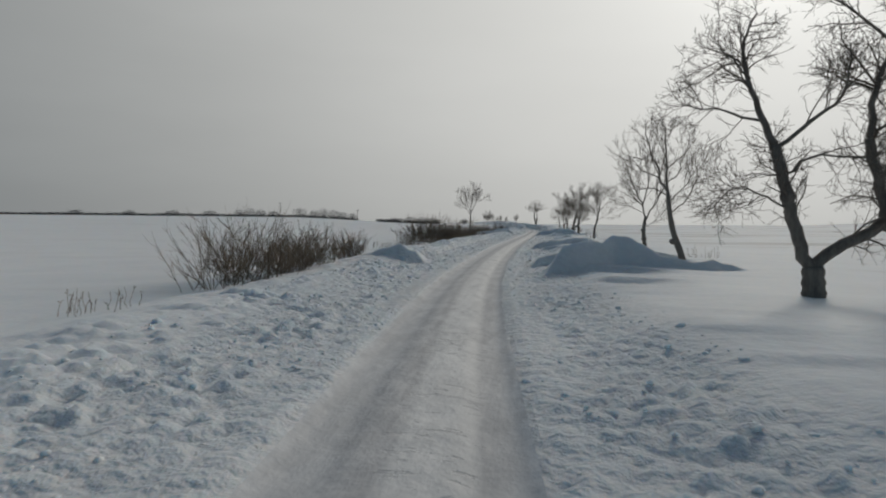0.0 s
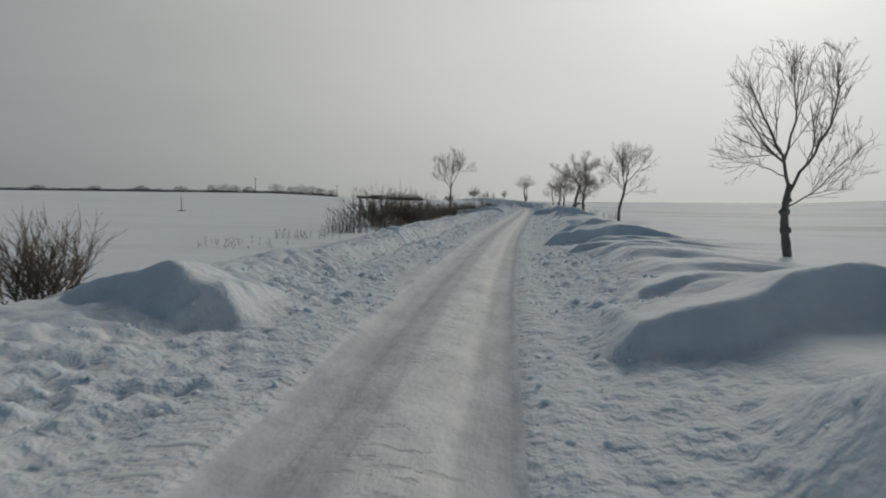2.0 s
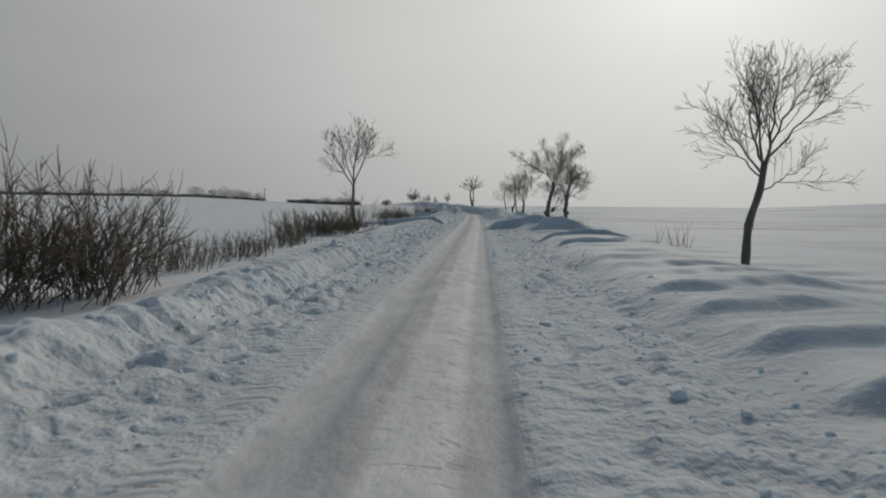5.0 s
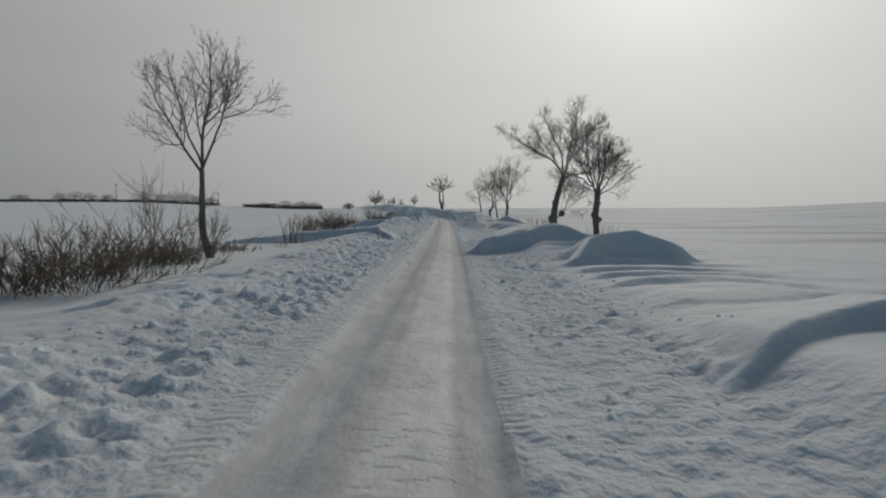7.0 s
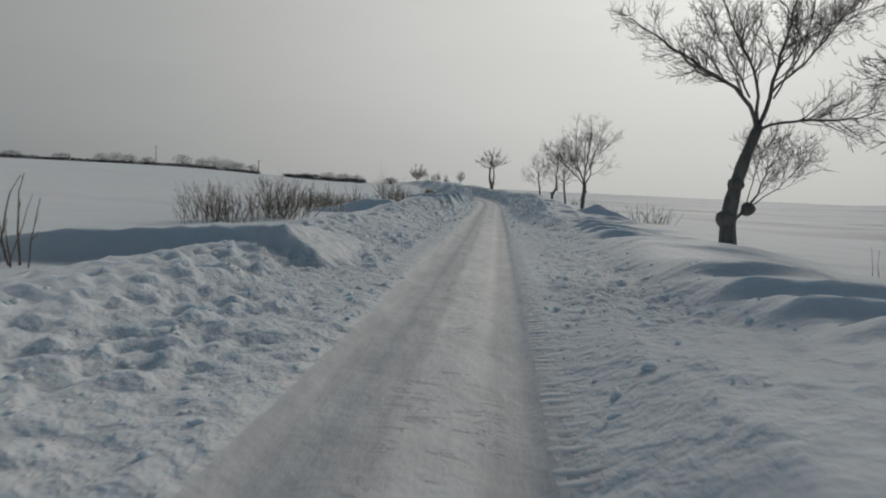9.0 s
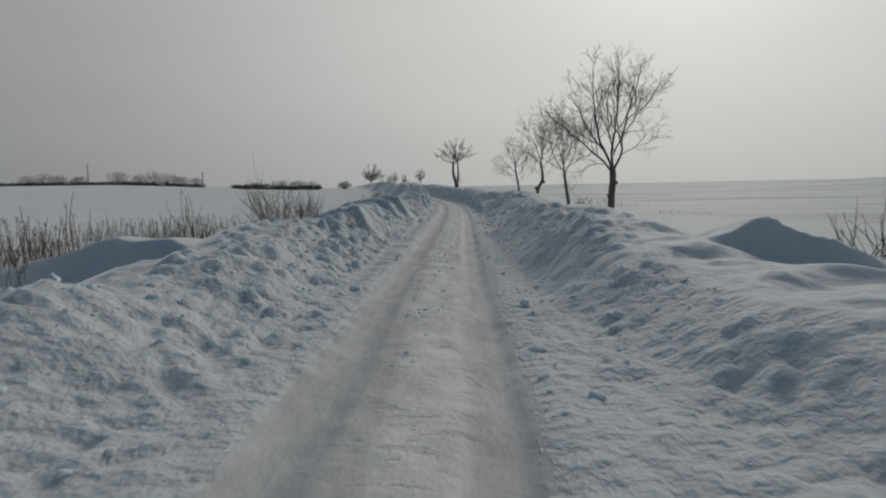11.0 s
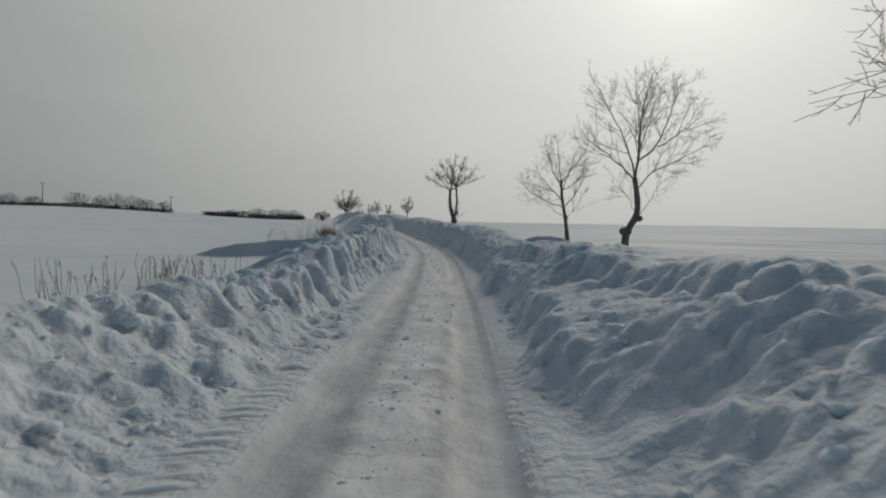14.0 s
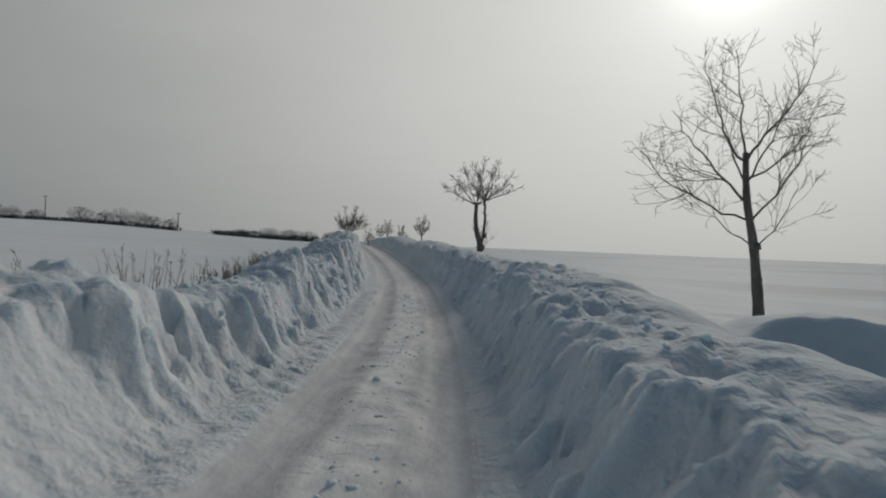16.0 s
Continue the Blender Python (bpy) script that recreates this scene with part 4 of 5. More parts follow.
tree("roadside_tree", "crooked bare tree with a cut stump fork and open crown", 7.63, 161.7, 0.32,
     [(0, 0, 0), (-0.02, 0, 0.9), (0.1, 0, 1.15), (0.5, 0, 1.55), (0.45, 0, 2.3), (0.32, 0, 3.1)],
     [([(0.32, 0, 3.0), (-0.1, 0, 3.5), (-1.2, 0, 4.4), (-2.0, 0.1, 5.0)], 0.075, 0.01),
      ([(0.32, 0, 2.95), (0.1, 0, 4.2), (-0.4, 0, 5.2), (-1.4, 0.1, 7.2)], 0.08, 0.01),
      ([(0.33, 0, 2.95), (0.5, 0, 4.8), (0.55, 0, 6.2), (1.0, 0, 8.0)], 0.1, 0.012),
      ([(0.35, 0, 2.6), (0.9, 0, 3.3), (1.9, 0, 3.8), (3.6, 0.1, 4.7)], 0.055, 0.01),
      ([(0.4, 0, 3.9), (1.2, 0, 4.5), (1.8, 0, 5.8), (2.3, 0, 7.5)], 0.08, 0.01),
      ([(1.3, 0, 4.6), (2.3, -0.1, 5.2), (3.3, -0.2, 6.1)], 0.05, 0.01),
      ([(0.4, 0, 4.0), (0.9, 0.6, 5.2), (1.5, 1.0, 7.0)], 0.06, 0.01), ([(0.4, 0, 3.7), (0.3, -0.8, 5.0), (-0.1, -1.2, 6.8)], 0.06, 0.01),
      ([(0.45, 0, 1.6), (0.05, 0, 2.3), (-0.4, 0, 2.9)], 0.025, 0.008), ([(0.55, 0, 1.6), (1.0, 0, 2.2), (1.4, 0, 2.8)], 0.025, 0.008)],
     20, FULL, [(-0.08, 0.98, 0.2), (0.55, 1.5, 0.15), (0.12, 0.98, 0.15)], (0.19, 0.12), swell=0.88, slim=0.78)

tree("roadside_tree", "young bare tree with upswept limbs beside the bank", 7.02, 171.2, 0.4,
     [(0, 0, 0), (-0.12, 0, 0.9), (-0.17, 0, 1.5), (-0.4, 0, 2.5), (-0.45, 0, 3.6)],
     [([(-0.38, 0, 2.1), (-1.4, 0, 2.35), (-2.6, 0.1, 3.0), (-3.2, 0.1, 3.6)], 0.04, 0.008),
      ([(-0.42, 0, 2.5), (-1.3, 0, 3.3), (-1.9, 0.1, 3.9), (-2.4, 0.1, 4.7)], 0.05, 0.008),
      ([(-0.45, 0, 3.4), (-0.9, 0, 3.8), (-1.3, 0, 4.9), (-1.6, 0.1, 6.0)], 0.045, 0.008),
      ([(-0.45, 0, 3.5), (-0.6, 0, 4.6), (-0.8, 0, 6.3)], 0.045, 0.008),
      ([(-0.43, 0, 3.4), (0.1, 0, 4.2), (0.8, 0, 5.0), (1.3, 0, 6.1)], 0.05, 0.008),
      ([(-0.4, 0, 3.0), (0.3, 0, 3.3), (0.8, 0.1, 3.7), (1.4, 0.1, 4.6)], 0.04, 0.008),
      ([(-0.3, 0, 1.95), (0.3, 0, 2.6), (0.8, -0.1, 3.2), (1.2, -0.1, 4.2)], 0.045, 0.008),
      ([(-0.2, 0, 1.45), (0.4, 0, 1.8), (0.9, 0, 2.8)], 0.025, 0.006), ([(-0.25, 0, 1.55), (-1.0, 0, 1.9), (-1.5, 0, 2.7)], 0.025, 0.006),
      ([(-0.42, 0, 2.9), (-0.5, 0.8, 3.7), (-0.7, 1.3, 5.0)], 0.04, 0.008), ([(-0.42, 0, 2.9), (-0.2, -0.8, 3.7), (0.1, -1.2, 5.0)], 0.04, 0.008)],
     21, spec_for(dense=(4.2, 4.2, 3.2), reach=(1.7, 0.8, 0.36), lift=0.04, wild=0.16, thin=0.003, angle=(28, 58)), [(-0.15, 1.5, 0.13), (-0.1, 0.75, 0.13)], (0.155, 0.075), swell=0.84)

rng_far = np.random.RandomState(5)
tree("roadside_tree", "bare tree with twin stems and a flat umbrella crown", 0.6, 212.8, 0.75,
     [(0, 0, 0), (-0.05, 0, 1.2), (-0.35, 0, 2.0), (-0.55, 0, 3.2), (-0.5, 0, 4.8)],
     [([(0.05, 0, 1.0), (0.3, 0, 2.2), (0.32, 0, 4.4), (0.2, 0, 5.2)], 0.2, 0.12)]
     + fan_limbs(rng_far, (-0.45, 0, 4.6), 13, 4.5, 3.3, 0.055, -0.3) + fan_limbs(rng_far, (0.25, 0, 5.0), 13, 4.2, 3.3, 0.055, 0.4),
     22, spec_for(dense=(3.4, 3.6, 0), reach=(1.3, 0.7, 0.4), lift=0.06, wild=0.13, angle=(22, 52), thin=0.008, levels=2), [(0.0, 0.9, 0.4), (0.3, 1.9, 0.25)], (0.33, 0.18),
     [(0.3, 1.0, 6, 2.2), (-0.4, 1.6, 4, 1.6)], swell=0.95)

FAR_SPEC = spec_for(dense=(5.0, 5.0, 0), reach=(1.0, 0.6, 0.3), lift=0.08, wild=0.15, thin=0.008, levels=2)
tree("roadside_tree", "small bare oval-crowned tree far along the road", -6.6, 232.9, 1.6, [(0, 0, 0), (0, 0, 1.3)],
     fan_limbs(rng_far, (0, 0, 1.1), 12, 2.8, 1.15, 0.05), 23, FAR_SPEC, (), (0.11, 0.08))
tree("roadside_tree", "bare spreading tree beyond the bend of the road", -18.0, 243.8, 1.4, [(0, 0, 0), (0.05, 0, 1.9)],
     fan_limbs(rng_far, (0.05, 0, 1.6), 16, 3.6, 2.6, 0.08, 0.3), 24, spec_for(dense=(5.0, 5.0, 0), reach=(1.4, 0.8, 0.3), lift=0.08, wild=0.15, thin=0.009, levels=2), (), (0.2, 0.14))
for k, (fx, fy, fh) in enumerate([(-16.2, 250, 2.2), (-14.6, 251, 2.4), (-13.2, 249, 2.7), (-11.0, 248, 2.9)]):
    tree("small_tree", "low bare sapling beyond the crest of the road", fx, fy, ground_z(fx, fy), [(0, 0, 0), (0, 0, 0.6)],
         fan_limbs(rng_far, (0, 0, 0.4), 8, fh, 0.9, 0.04), 30 + k, FAR_SPEC, (), (0.07, 0.05))


# ---------------------------------------------------------------- shrubs and dry weeds
def shrub(name, label, x, y, wide, deep, tall, count, seed, mat=None, lean=0.33, side=(7, 0.5), thick=0.008, group="", category="shrub", bend=0.11):
    """A bare shrub of many stems, each with its side shoots."""
    rng = np.random.RandomState(seed)
    zc = ground_z(x, y)
    top = new(name)
    top.location = (x, y, zc)
    tagged(top, label, category, group)
    bx, by = rng.normal(size=count) * wide * 0.25, rng.normal(size=count) * deep * 0.25
    bz = height(x + bx, y + by) - zc - 0.08
    for m in range(count):
        w = Wood()
        h = tall * rng.uniform(0.45, 1.12) * (1.0 - 0.25 * min(abs(bx[m]) / wide, 1))
        d = unit(np.array([rng.normal() * lean + bx[m] / wide * lean * 1.6, rng.normal() * lean * 0.8, 1.0]))
        p, pts = np.array([bx[m], by[m], bz[m]]), []
        n = 6
        for j in range(n):
            pts.append(p)
            d = unit(d + rng.normal(size=3) * bend + np.array([0, 0, 0.04]))
            p = p + d * h / (n - 1)
        pts = np.array(pts)
        r = thick * rng.uniform(0.7, 1.4)
        w.tube(pts, np.linspace(r, max(r * 0.3, 0.0026), n), 4)
        for _ in range(rng.poisson(side[0])):
            f = rng.uniform(0.2, 0.97) * (n - 1)
            i = min(int(f), n - 2)
            q = pts[i] + (pts[i + 1] - pts[i]) * (f - i)
            e = unit(unit(pts[i + 1] - pts[i]) + rng.normal(size=3) * 0.38)
            l = side[1] * rng.uniform(0.3, 1.0) * tall * 0.6
            mid = q + e * l * 0.5
            end = mid + unit(e + np.array([0, 0, 0.25]) + rng.normal(size=3) * 0.15) * l * 0.5
            w.tube([q, mid, end], [r * 0.55, r * 0.42, 0.0026], 3)
        part("stem", w.mesh("stem", mat or BRUSH), top)
    return top


def weeds(x, y, wide, deep, tall, count, seed, label="dry brown weed stalks standing out of snow", heads=True):
    """Dry stalks, some with seed heads."""
    rng = np.random.RandomState(seed)
    w = Wood()
    zc = ground_z(x, y)
    for _ in range(count):
        bx, by = rng.uniform(-0.5, 0.5) * wide, rng.uniform(-0.5, 0.5) * deep
        bz = ground_z(x + bx, y + by) - zc - 0.06
        h = tall * rng.uniform(0.35, 1.0)
        d = unit(np.array([rng.normal() * 0.16, rng.normal() * 0.16, 1.0]))
        pts = np.array([np.array([bx, by, bz]) + d * h * k / 3 + np.array([rng.normal() * 0.02, 0, 0]) for k in range(4)])
        w.tube(pts, np.linspace(0.007, 0.004, 4), 3)
        if heads and rng.rand() < 0.6:
            for _ in range(4):
                q = pts[2] + (pts[3] - pts[2]) * rng.uniform(0.1, 1.0)
                e = q + unit(d + rng.normal(size=3) * 0.6) * rng.uniform(0.04, 0.12) * max(tall, 0.6)
                w.tube([q, (q + e) / 2, e], [0.004, 0.0055, 0.002], 3)
    ob = new("weeds", w.mesh("weeds", STRAW))
    ob.location = (x, y, zc)
    return tagged(ob, label, "weeds", kind="stuff")


ROW = "shrubs in the left ditch"
for k, (bx, by, wide, deep, tall, n) in enumerate([(-6.6, 14.2, 1.3, 1.6, 1.7, 60), (-6.9, 16.4, 1.6, 2.0, 2.0, 90), (-6.8, 18.4, 1.5, 2.0, 1.5, 110),
                                                   (-6.9, 20.6, 1.6, 2.0, 1.4, 130), (-6.7, 24.6, 0.9, 0.9, 1.2, 100)]):
    shrub("shrub", "bare brown multi-stemmed shrub in a snowy ditch", bx, by, wide, deep, tall, n, 40 + k, group=ROW, lean=0.46, bend=0.16, side=(11, 0.5))
for k, (bx, by, wide, deep, tall, n) in enumerate([(-9.2, 53.6, 2.2, 2.2, 2.45, 80), (-8.0, 54.2, 2.2, 2.2, 2.5, 100), (-7.0, 55.2, 1.6, 1.8, 2.3, 85)]):
    shrub("shrub", "large dense dark bare shrub beside the snowbank", bx, by, wide, deep, tall, n, 50 + k, group=ROW, thick=0.012, side=(17, 0.42), lean=0.4, bend=0.17)
for k, (bx, by, wide, deep, tall, n) in enumerate([(-7.6, 59.5, 1.4, 3.0, 0.9, 110), (-7.4, 63.5, 1.4, 4.0, 0.85, 130), (-7.3, 68.0, 1.3, 4.0, 0.7, 100)]):
    shrub("shrub", "low dense brown thicket along the ditch", bx, by, wide, deep, tall, n, 60 + k, group=ROW, lean=0.25)
for k, (bx, by, wide, deep, tall, n) in enumerate([(-8.2, 71.5, 1.6, 2.0, 1.5, 50), (-7.0, 80.0, 1.7, 1.2, 2.5, 26), (-7.4, 77.0, 1.9, 1.6, 1.6, 62), (-8.6, 79.6, 2.2, 2.0, 1.4, 66),
                                                   (-8.3, 83.0, 2.0, 2.4, 0.85, 90), (-9.2, 76.0, 1.5, 1.5, 1.5, 40), (-8.3, 84.4, 0.9, 0.9, 1.5, 12), (-9.8, 85.5, 3.0, 2.2, 0.6, 70), (-8.8, 89.2, 2.6, 2.6, 0.5, 70), (-8.4, 76.6, 1.6, 1.4, 1.3, 50)]):
    shrub("shrub", "bare brown shrub at the foot of a roadside tree", bx, by, wide, deep, tall, n, 70 + k, group=ROW, lean=0.45, side=(16, 0.5), thick=0.0095, bend=0.2)
shrub("shrub", "few tall bare stems in snow", -7.2, 94.2, 1.0, 0.8, 1.75, 12, 80, group=ROW, lean=0.14, side=(1, 0.2), thick=0.017)
shrub("shrub", "stand of tall thin bare stems in snow", -6.4, 44.6, 1.2, 1.2, 1.0, 46, 94, group=ROW, lean=0.1, side=(2, 0.2), thick=0.009)
shrub("shrub", "stand of tall thin bare stems in snow", -8.4, 45.6, 2.0, 1.6, 1.5, 70, 95, group=ROW, lean=0.1, side=(2, 0.2), thick=0.009)
shrub("shrub", "wide brown shrub on the snowy verge", -8.6, 105.2, 2.0, 2.4, 1.35, 120, 81, group=ROW)
shrub("shrub", "wide brown shrub on the snowy verge", -7.7, 108.5, 1.9, 2.4, 1.6, 130, 82, group=ROW)
shrub("shrub", "few tall bare stems behind the snowbank", -9.6, 121.0, 2.6, 1.6, 1.7, 14, 88, group=ROW, lean=0.16, side=(1, 0.2), thick=0.014)
shrub("shrub", "few tall bare stems behind the snowbank", -8.6, 126.8, 1.8, 1.4, 1.6, 14, 89, group=ROW, lean=0.12, side=(1, 0.2), thick=0.014)
shrub("shrub", "fan-shaped bare shrub behind the snowbank", -7.0, 131.2, 1.6, 1.2, 2.1, 70, 83, group=ROW, lean=0.5)
shrub("shrub", "fan-shaped bare shrub behind the snowbank", -6.2, 133.2, 1.0, 1.0, 1.4, 40, 84, group=ROW, lean=0.3)
shrub("shrub", "few very tall thin bare stems behind the snowbank", -7.7, 131.6, 1.4, 1.0, 2.9, 8, 96, group=ROW, lean=0.06, side=(3, 0.12), thick=0.008, bend=0.05)
shrub("shrub", "small clump of bare upright stems in snow", -8.2, 142.6, 1.4, 1.0, 1.75, 56, 85, group=ROW, lean=0.14, side=(1, 0.2))
shrub("shrub", "dark low thicket beside the far bank", -7.8, 178.0, 1.2, 4.0, 0.7, 120, 86, group=ROW)
shrub("shrub", "dark low thicket beside the far bank", -9.5, 186.0, 1.4, 5.0, 0.8, 130, 87, group=ROW)
RIGHT = "stems on the right verge"
shrub("shrub", "bare fan of thin stems behind a drift", 7.9, 116.6, 2.0, 1.2, 1.15, 46, 90, STRAW, group=RIGHT, lean=0.42, side=(2, 0.3))
shrub("shrub", "thin bare stems beside a tree foot", 7.9, 143.6, 0.9, 0.8, 0.75, 30, 91, STRAW, group=RIGHT, lean=0.25, side=(1, 0.2))
shrub("shrub", "thin bare stems behind a snowdrift", 6.6, 67.0, 1.2, 1.2, 1.0, 18, 92, STRAW, group=RIGHT, lean=0.3, side=(1, 0.2))
shrub("shrub", "thin bare stems behind a snowdrift", 8.2, 97.5, 1.6, 1.2, 0.8, 22, 93, STRAW, group=RIGHT, lean=0.3, side=(1, 0.2))

for k, (bx, by, wide, deep, tall, n) in enumerate([(-6.7, 9.8, 1.2, 0.9, 0.5, 22), (-6.4, 44.4, 1.4, 1.4, 0.9, 60), (-8.6, 46.2, 2.2, 2.0, 1.1, 60), (-8.8, 41.0, 3.0, 2.0, 0.45, 40),
                                                   (-9.5, 36.5, 3.0, 2.0, 0.4, 30), (-6.6, 48.6, 1.0, 2.0, 0.6, 40), (-9.2, 88.5, 2.4, 2.4, 0.5, 60), (-6.6, 90.5, 1.2, 1.2, 0.5, 14),
                                                   (-9.7, 119.5, 2.4, 1.6, 1.2, 130), (-11.2, 127.0, 3.0, 1.6, 0.9, 110), (-8.6, 127.0, 2.6, 1.6, 0.9, 130), (-7.2, 130.0, 1.8, 2.0, 0.5, 140), (-8.0, 116.5, 2.0, 2.0, 0.8, 90), (-9.0, 120.5, 2.6, 2.2, 0.9, 80), (-8.0, 125.0, 2.0, 3.0, 0.5, 90), (-9.6, 126.5, 2.0, 2.0, 0.7, 40),
                                                   (-5.9, 147.0, 1.8, 1.2, 0.9, 26), (-6.0, 149.6, 1.6, 1.6, 0.8, 28), (-6.2, 152.5, 2.0, 2.0, 0.65, 50), (-8.2, 168.0, 1.4, 1.0, 1.4, 16),
                                                   (-6.6, 171.0, 2.8, 1.8, 1.35, 60), (-8.8, 174.0, 1.0, 1.0, 0.8, 10), (7.6, 27.5, 1.4, 1.0, 0.6, 16), (9.0, 138.5, 3.0, 2.0, 0.25, 30), (10.5, 133.0, 2.5, 1.5, 0.25, 26),
                                                   (9.6, 145.0, 1.5, 1.0, 0.5, 16)]):
    weeds(bx, by, wide, deep, tall, n, 100 + k)


# ---------------------------------------------------------------- far hedges, poles and posts
def far_crown(name, label, x, y, wide, tall, seed, mat, trunk=True, category="tree", group=""):
    """A distant bare crown of many thin sprays with an uneven outline."""
    rng = np.random.RandomState(seed)
    zc = ground_z(x, y)
    top = new(name)
    top.location = (x, y, zc)
    tagged(top, label, category, group)
    c = np.array([0, 0, tall * 0.52])
    v, f = [], []
    for _ in range(1100):
        d = unit(rng.normal(size=3))
        rr = rng.rand() ** 0.42 * (1 + 0.22 * vnoise(d[0] * 2 + seed, d[2] * 2, seed))
        p = c + d * np.array([wide * 0.5, wide * 0.4, tall * 0.5]) * rr
        if p[2] < 0:
            continue
        out = unit(d + rng.normal(size=3) * 0.5 + np.array([0, 0, 0.3]))
        side = unit(np.cross(out, rng.normal(size=3)))
        l, b2 = rng.uniform(0.5, 1.1) * wide * 0.1, rng.uniform(0.02, 0.06)
        n = len(v)
        v += [(p - side * b2).tolist(), (p + side * b2).tolist(), (p + out * l).tolist()]
        f.append([n, n + 1, n + 2])
    me = bpy.data.meshes.new("crown")
    me.from_pydata(v, [], f)
    me.materials.append(mat)
    part("crown", me, top)
    w = Wood()
    for k in range(3 if trunk else 5):
        a = rng.rand() * 6.3
        w.tube([(0.1 * k, 0, -0.3), (0.3 * math.cos(a), 0.3 * math.sin(a), tall * 0.3), (wide * 0.2 * math.cos(a), wide * 0.2 * math.sin(a), tall * 0.7)], [0.2, 0.14, 0.05], 5)
    part("trunk", w.mesh("trunk", mat), top)
    return top


def far_hedge(name, label, x0, x1, y, tall, count, seed, mat, dy=0.0):
    rng = np.random.RandomState(seed)
    v, f = [], []
    bx = rng.uniform(x0, x1, count)
    by = y + dy * (bx - x0) + rng.normal(size=count) * 1.5
    gz = height(bx, by)
    crown = tall * (0.55 + 0.45 * np.abs(fbm(bx / 6.0, bx * 0, seed)) * 1.6)
    for k in range(count):
        z0 = gz[k] - 0.2 + rng.rand() ** 1.3 * crown[k]
        p = np.array([bx[k], by[k], z0])
        out = unit(np.array([rng.normal() * 0.5, rng.normal() * 0.5, 1.0]))
        side = unit(np.cross(out, rng.normal(size=3)))
        l, b2 = rng.uniform(0.4, 1.0), rng.uniform(0.08, 0.22)
        n = len(v)
        v += [(p - side * b2).tolist(), (p + side * b2).tolist(), (p + out * l).tolist()]
        f.append([n, n + 1, n + 2])
    me = bpy.data.meshes.new(name)
    me.from_pydata(v, [], f)
    me.materials.append(mat)
    return tagged(new(name, me), label, "hedge", kind="stuff")


far_hedge("far_hedge", "low dark bare hedge along the field's far edge", -420, -108, 377, 2.1, 16000, 3, FAR)
far_hedge("far_hedge", "low dark bare hedge along the field's far edge", -97, -58, 381, 2.4, 3200, 4, FAR)
for k, (hx, wide, tall) in enumerate([(-300, 10, 3.4), (-262, 9, 3.2), (-232, 9, 3.6), (-205, 9, 3.4), (-186, 7, 4.2), (-179, 8, 5.0), (-171, 7, 4.4), (-163, 7, 3.8), (-146, 9, 5.8),
                                      (-136, 7, 4.6), (-130, 9, 5.6), (-124, 8, 5.4), (-118, 7, 4.6), (-112, 6, 4.2), (-86, 6, 2.8), (-75, 8, 3.6), (-68, 8, 4.0), (-62, 7, 3.4)]):
    far_crown("hedge_tree", "rounded bare grey tree in the far hedge", hx, 377 + (k % 3), wide, tall, 200 + k, FAR, group="trees of the far hedge")
far_crown("shrub", "dark low shrub on the rise of the snowfield", -32.7, 295, 4.2, 2.2, 230, FAR, False, "shrub")
far_hedge("far_wood", "pale woodland on the horizon, haze painted into its colour", -1500, -330, 960, 9.0, 9000, 6, HAZY, -0.12)


def utility_pole(x, y, tall, seed):
    z = ground_z(x, y)
    top = new("utility_pole")
    top.location = (x, y, z)
    tagged(top, "weathered wooden utility pole standing in a snowfield", "utility pole", "poles by the far hedge")
    w = Wood()
    w.tube([(0, 0, -0.5), (0.02, 0, tall * 0.5), (0.03, 0, tall)], [0.17, 0.15, 0.11], 8)
    part("pole", w.mesh("pole", POLE), top)
    w = Wood()
    w.tube([(-0.8, 0, tall - 0.4), (0, 0, tall - 0.38), (0.85, 0, tall - 0.4)], [0.07, 0.07, 0.07], 6)
    arm = part("crossarm", w.mesh("crossarm", POLE), top)
    for dx in (-0.7, 0.7):
        w = Wood()
        w.tube([(dx, 0, tall - 0.36), (dx, 0, tall - 0.2), (dx, 0, tall - 0.1)], [0.05, 0.07, 0.04], 6)
        part("insulator", w.mesh("insulator", POLE), arm)


utility_pole(-157.5, 376, 9.0, 1)
utility_pole(-107.7, 375.6, 6.5, 2)


def marker_post(x, y):
    z = ground_z(x, y)
    top = new("marker_post")
    top.location = (x, y, z)
    tagged(top, "thin grey field marker post with a short foot bar in snow", "post")
    w = Wood()
    w.tube([(0, 0, -0.2), (0.01, 0, 0.9), (-0.02, 0, 1.9)], [0.05, 0.045, 0.04], 6)
    part("post", w.mesh("post", POLE), top)
    w = Wood()
    w.tube([(-0.5, 0, 0.06), (0, 0, 0.09), (0.5, 0, 0.06)], [0.05, 0.06, 0.05], 6)
    part("foot_bar", w.mesh("foot_bar", POLE), top)


marker_post(-43.0, 92.0)


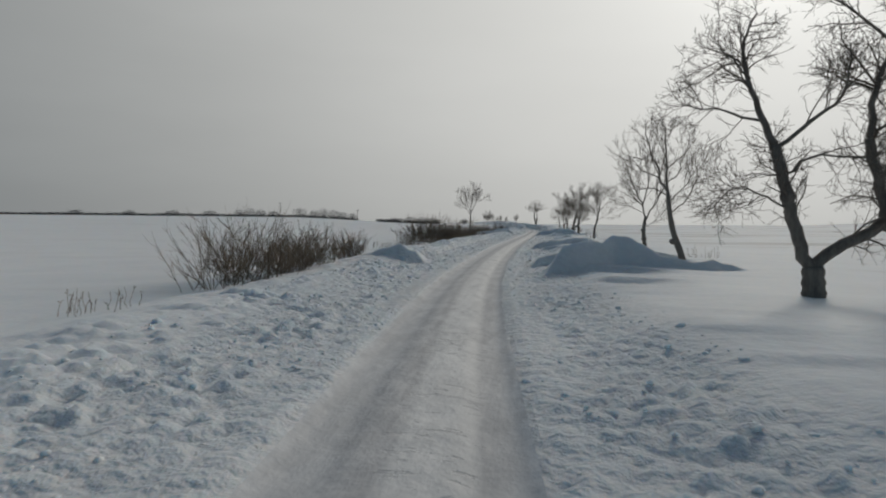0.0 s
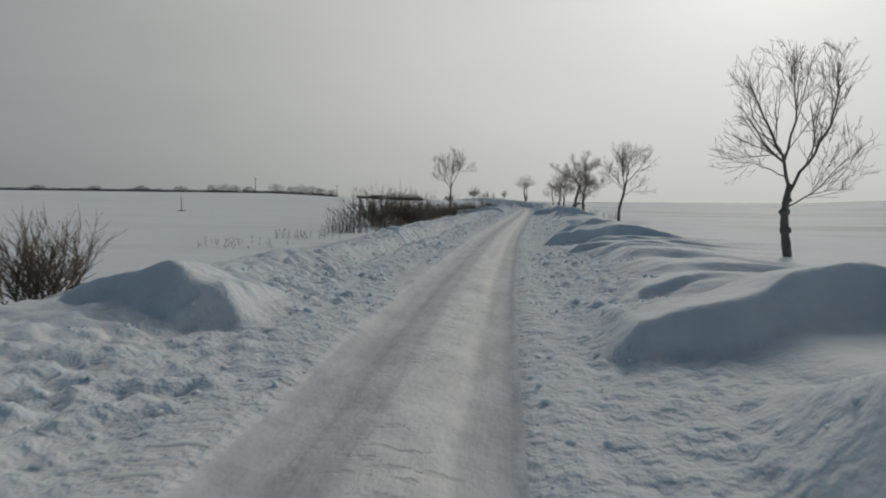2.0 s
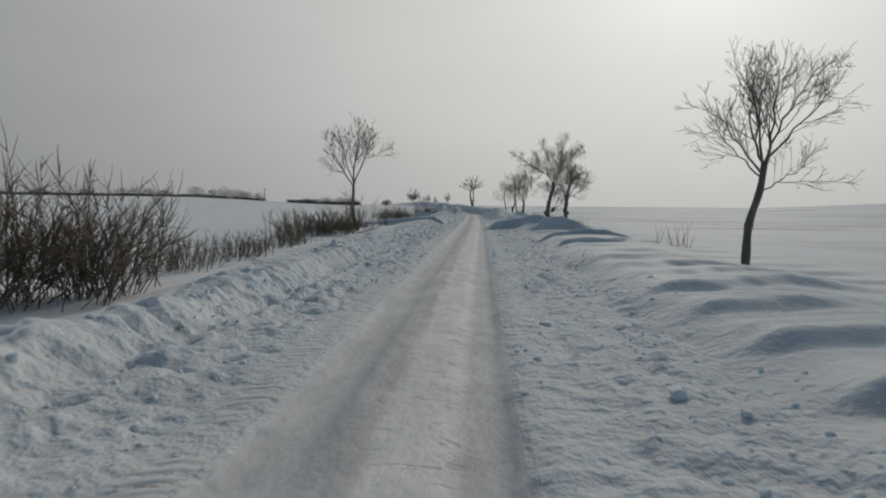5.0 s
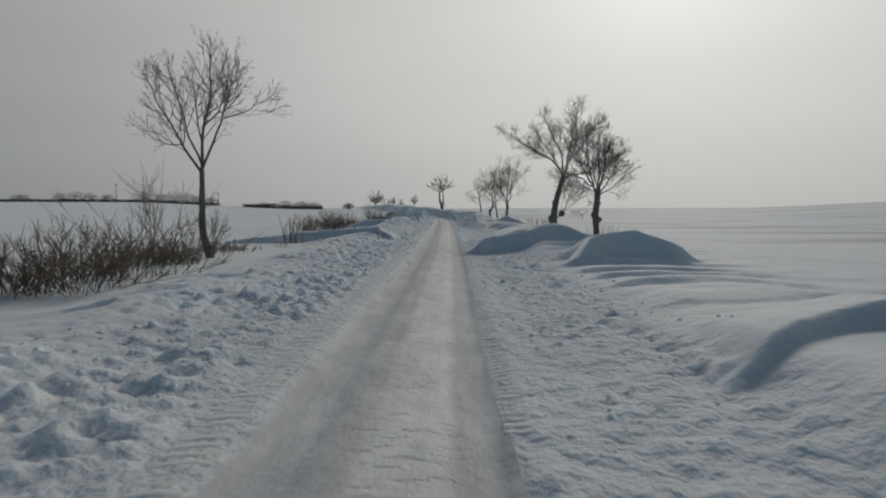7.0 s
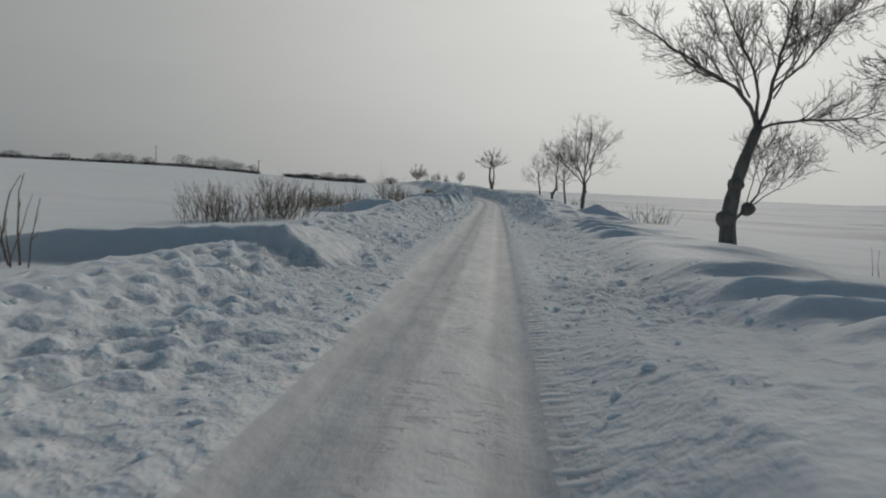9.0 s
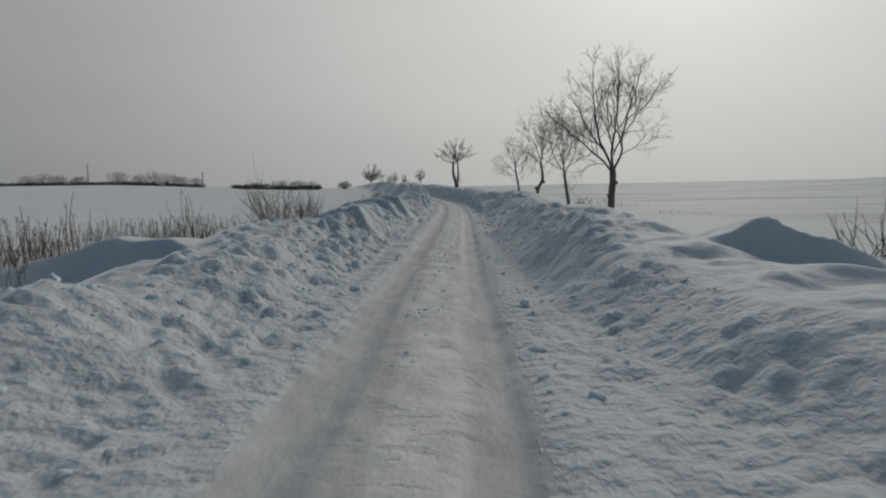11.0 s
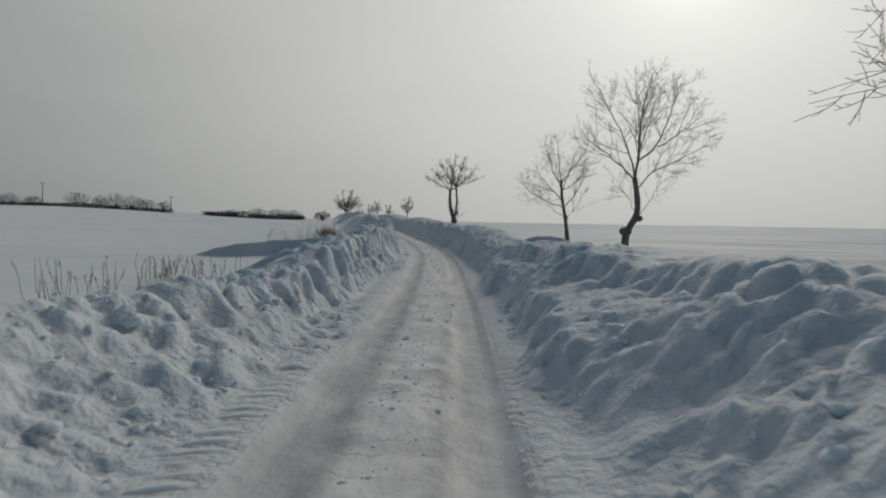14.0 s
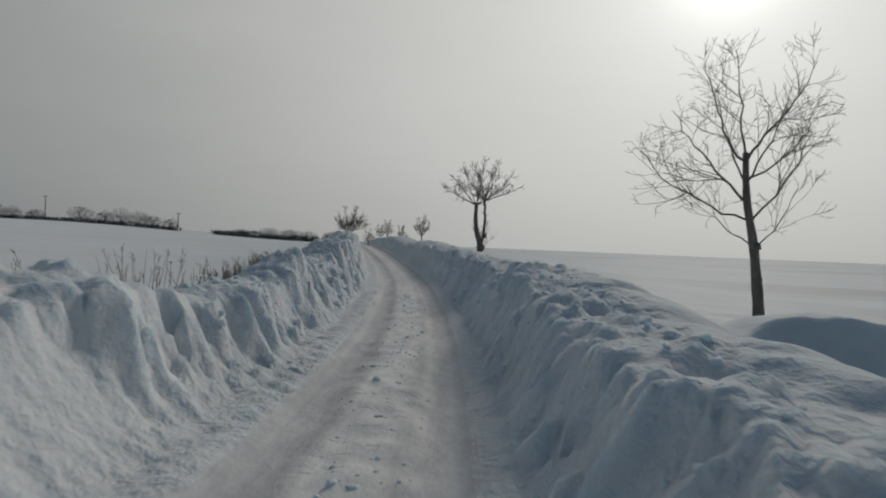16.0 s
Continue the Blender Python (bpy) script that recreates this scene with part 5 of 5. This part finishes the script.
# ---------------------------------------------------------------- tyre marks and thrown snow
def tyre_bars():
    """Bars of snow pressed up by a tractor's tyres along both edges of the track."""
    rng = np.random.RandomState(9)
    v, f = [], []
    n = 0
    for sgn in (-1, 1):
        ss = np.concatenate([np.arange(1.5, 112, 0.145), np.arange(112, 176, 0.19)])
        mid = -1.2 if sgn < 0 else 1.0
        ss = ss[tread_here(ss, np.full(len(ss), mid)) > 0.4 + 0.3 * rng.rand(len(ss))]
        uu = mid + 0.03 * vnoise(ss / 6, 0, 44 + sgn)
        half, tall = (0.18 if sgn < 0 else 0.11) * rng.uniform(0.8, 1.1, len(ss)), np.where(sgn < 0, np.where(ss > 112, 0.026, 0.017), np.where(ss > 100, 0.012, 0.018)) * rng.uniform(0.4, 1.2, len(ss))
        rows = []
        for e in (-1.0, -0.5, 0.0, 0.5, 1.0):
            for o, h in ((-0.06, 0.0), (-0.03, 0.85), (0.02, 1.0), (0.05, 0.0)):
                px, py = uu + e * half + centre(ss), ss + o - sgn * e * 0.06 + rng.normal(size=len(ss)) * 0.006
                rows.append(np.stack([px, py, height(px, py) - 0.008 + tall * h * (1 - 0.5 * e * e)], -1))
        block = np.stack(rows, 1)
        v.append(block.reshape(-1, 3))
        cell = np.array([[4 * a + b2, 4 * a + 4 + b2, 4 * a + 5 + b2, 4 * a + 1 + b2] for a in range(4) for b2 in range(3)])
        f.append((np.arange(len(ss))[:, None, None] * 20 + cell[None] + n).reshape(-1, 4))
        n += len(ss) * 20
    me = bpy.data.meshes.new("tyre_tread_marks")
    me.from_pydata(np.concatenate(v).tolist(), [], np.concatenate(f).tolist())
    me.polygons.foreach_set("use_smooth", np.ones(len(me.polygons), dtype=bool))
    me.materials.append(SNOW)
    tagged(new("tyre_tread_marks", me), "ribbed tractor tyre marks pressed in snow", "tyre marks", kind="stuff")


def snow_clods(name, label, count, rounds, low, high, seed):
    """Loose lumps, smaller on the shoulders, larger on the banks of the cutting."""
    rng = np.random.RandomState(seed)
    bm = bmesh.new()
    bmesh.ops.create_icosphere(bm, subdivisions=rounds, radius=1.0)
    bm.verts.index_update()
    unit_v = np.array([q.co[:] for q in bm.verts])
    unit_f = np.array([[q.index for q in face.verts] for face in bm.faces])
    bm.free()
    s0 = rng.uniform(-1, 176, count)
    late = step(104, 118, s0)
    left = rng.rand(count) < 0.6
    u0 = np.where(left, -1.0 - rng.rand(count) ** (1.0 - 0.3 * late) * (3.0 - 0.9 * late), 1.0 + rng.rand(count) ** 1.2 * (2.6 - 0.9 * late))
    inner = (rng.rand(count) < 0.16) & (late > 0.5)
    u0 = np.where(inner, rng.normal(size=count) * 0.22, u0)
    keep = inner | (vnoise(u0 / 0.8, s0 / 1.1, 61) + 0.15 + 0.25 * late + 0.15 * left > 0.6 * rng.rand(count) - 0.1) & (tread_here(s0, u0) < 0.2)
    keep &= add_drifts(np.full(count, 0.15), s0, u0)[1] < 0.3
    s0, u0, late, inner = s0[keep], u0[keep], late[keep], inner[keep]
    px = u0 + centre(s0)
    pz = height(px, s0)
    count = len(s0)
    size = (low + (high - low) * rng.rand(count) ** 2.5) * (1 + 0.35 * late) * np.where(inner, 0.55, 1.0)
    base = unit_v / np.max(np.abs(unit_v), axis=1, keepdims=True) * 0.45 + unit_v * 0.55      # between a ball and a block
    spread = rng.uniform(0.75, 1.45, (count, 1, 3)) * np.array([1.0, 1.0, 0.72])
    jag = 1 + 0.19 * rng.normal(size=(count, len(unit_v), 1))
    w = base[None] * jag * spread * size[:, None, None]
    turn, tip = rng.uniform(0, 6.28, count), rng.normal(size=count) * 0.4
    c, sn = np.cos(turn)[:, None], np.sin(turn)[:, None]
    w = np.stack([w[..., 0] * c - w[..., 1] * sn, w[..., 0] * sn + w[..., 1] * c, w[..., 2]], -1)
    c, sn = np.cos(tip)[:, None], np.sin(tip)[:, None]
    w = np.stack([w[..., 0] * c - w[..., 2] * sn, w[..., 1], w[..., 0] * sn + w[..., 2] * c], -1)
    w += np.stack([px, s0, pz - size * 0.05], -1)[:, None]
    faces = unit_f[None] + (np.arange(count) * len(unit_v))[:, None, None]
    me = bpy.data.meshes.new(name)
    me.vertices.add(count * len(unit_v))
    me.vertices.foreach_set("co", w.ravel())
    me.loops.add(faces.size)
    me.loops.foreach_set("vertex_index", faces.ravel().astype(np.int32))
    me.polygons.add(faces.size // 3)
    me.polygons.foreach_set("loop_start", np.arange(0, faces.size, 3, dtype=np.int32))
    me.polygons.foreach_set("use_smooth", np.ones(faces.size // 3, dtype=bool))
    me.materials.append(SNOW)
    me.update(calc_edges=True)
    me.validate()
    tagged(new(name, me), label, "snow lumps", kind="stuff")


tyre_bars()
snow_clods("snow_clods", "loose broken snow lumps thrown on the road banks", 1700, 2, 0.028, 0.055, 21)
snow_clods("snow_crumbs", "small snow crumbs scattered on the road shoulders", 12000, 1, 0.012, 0.034, 22)
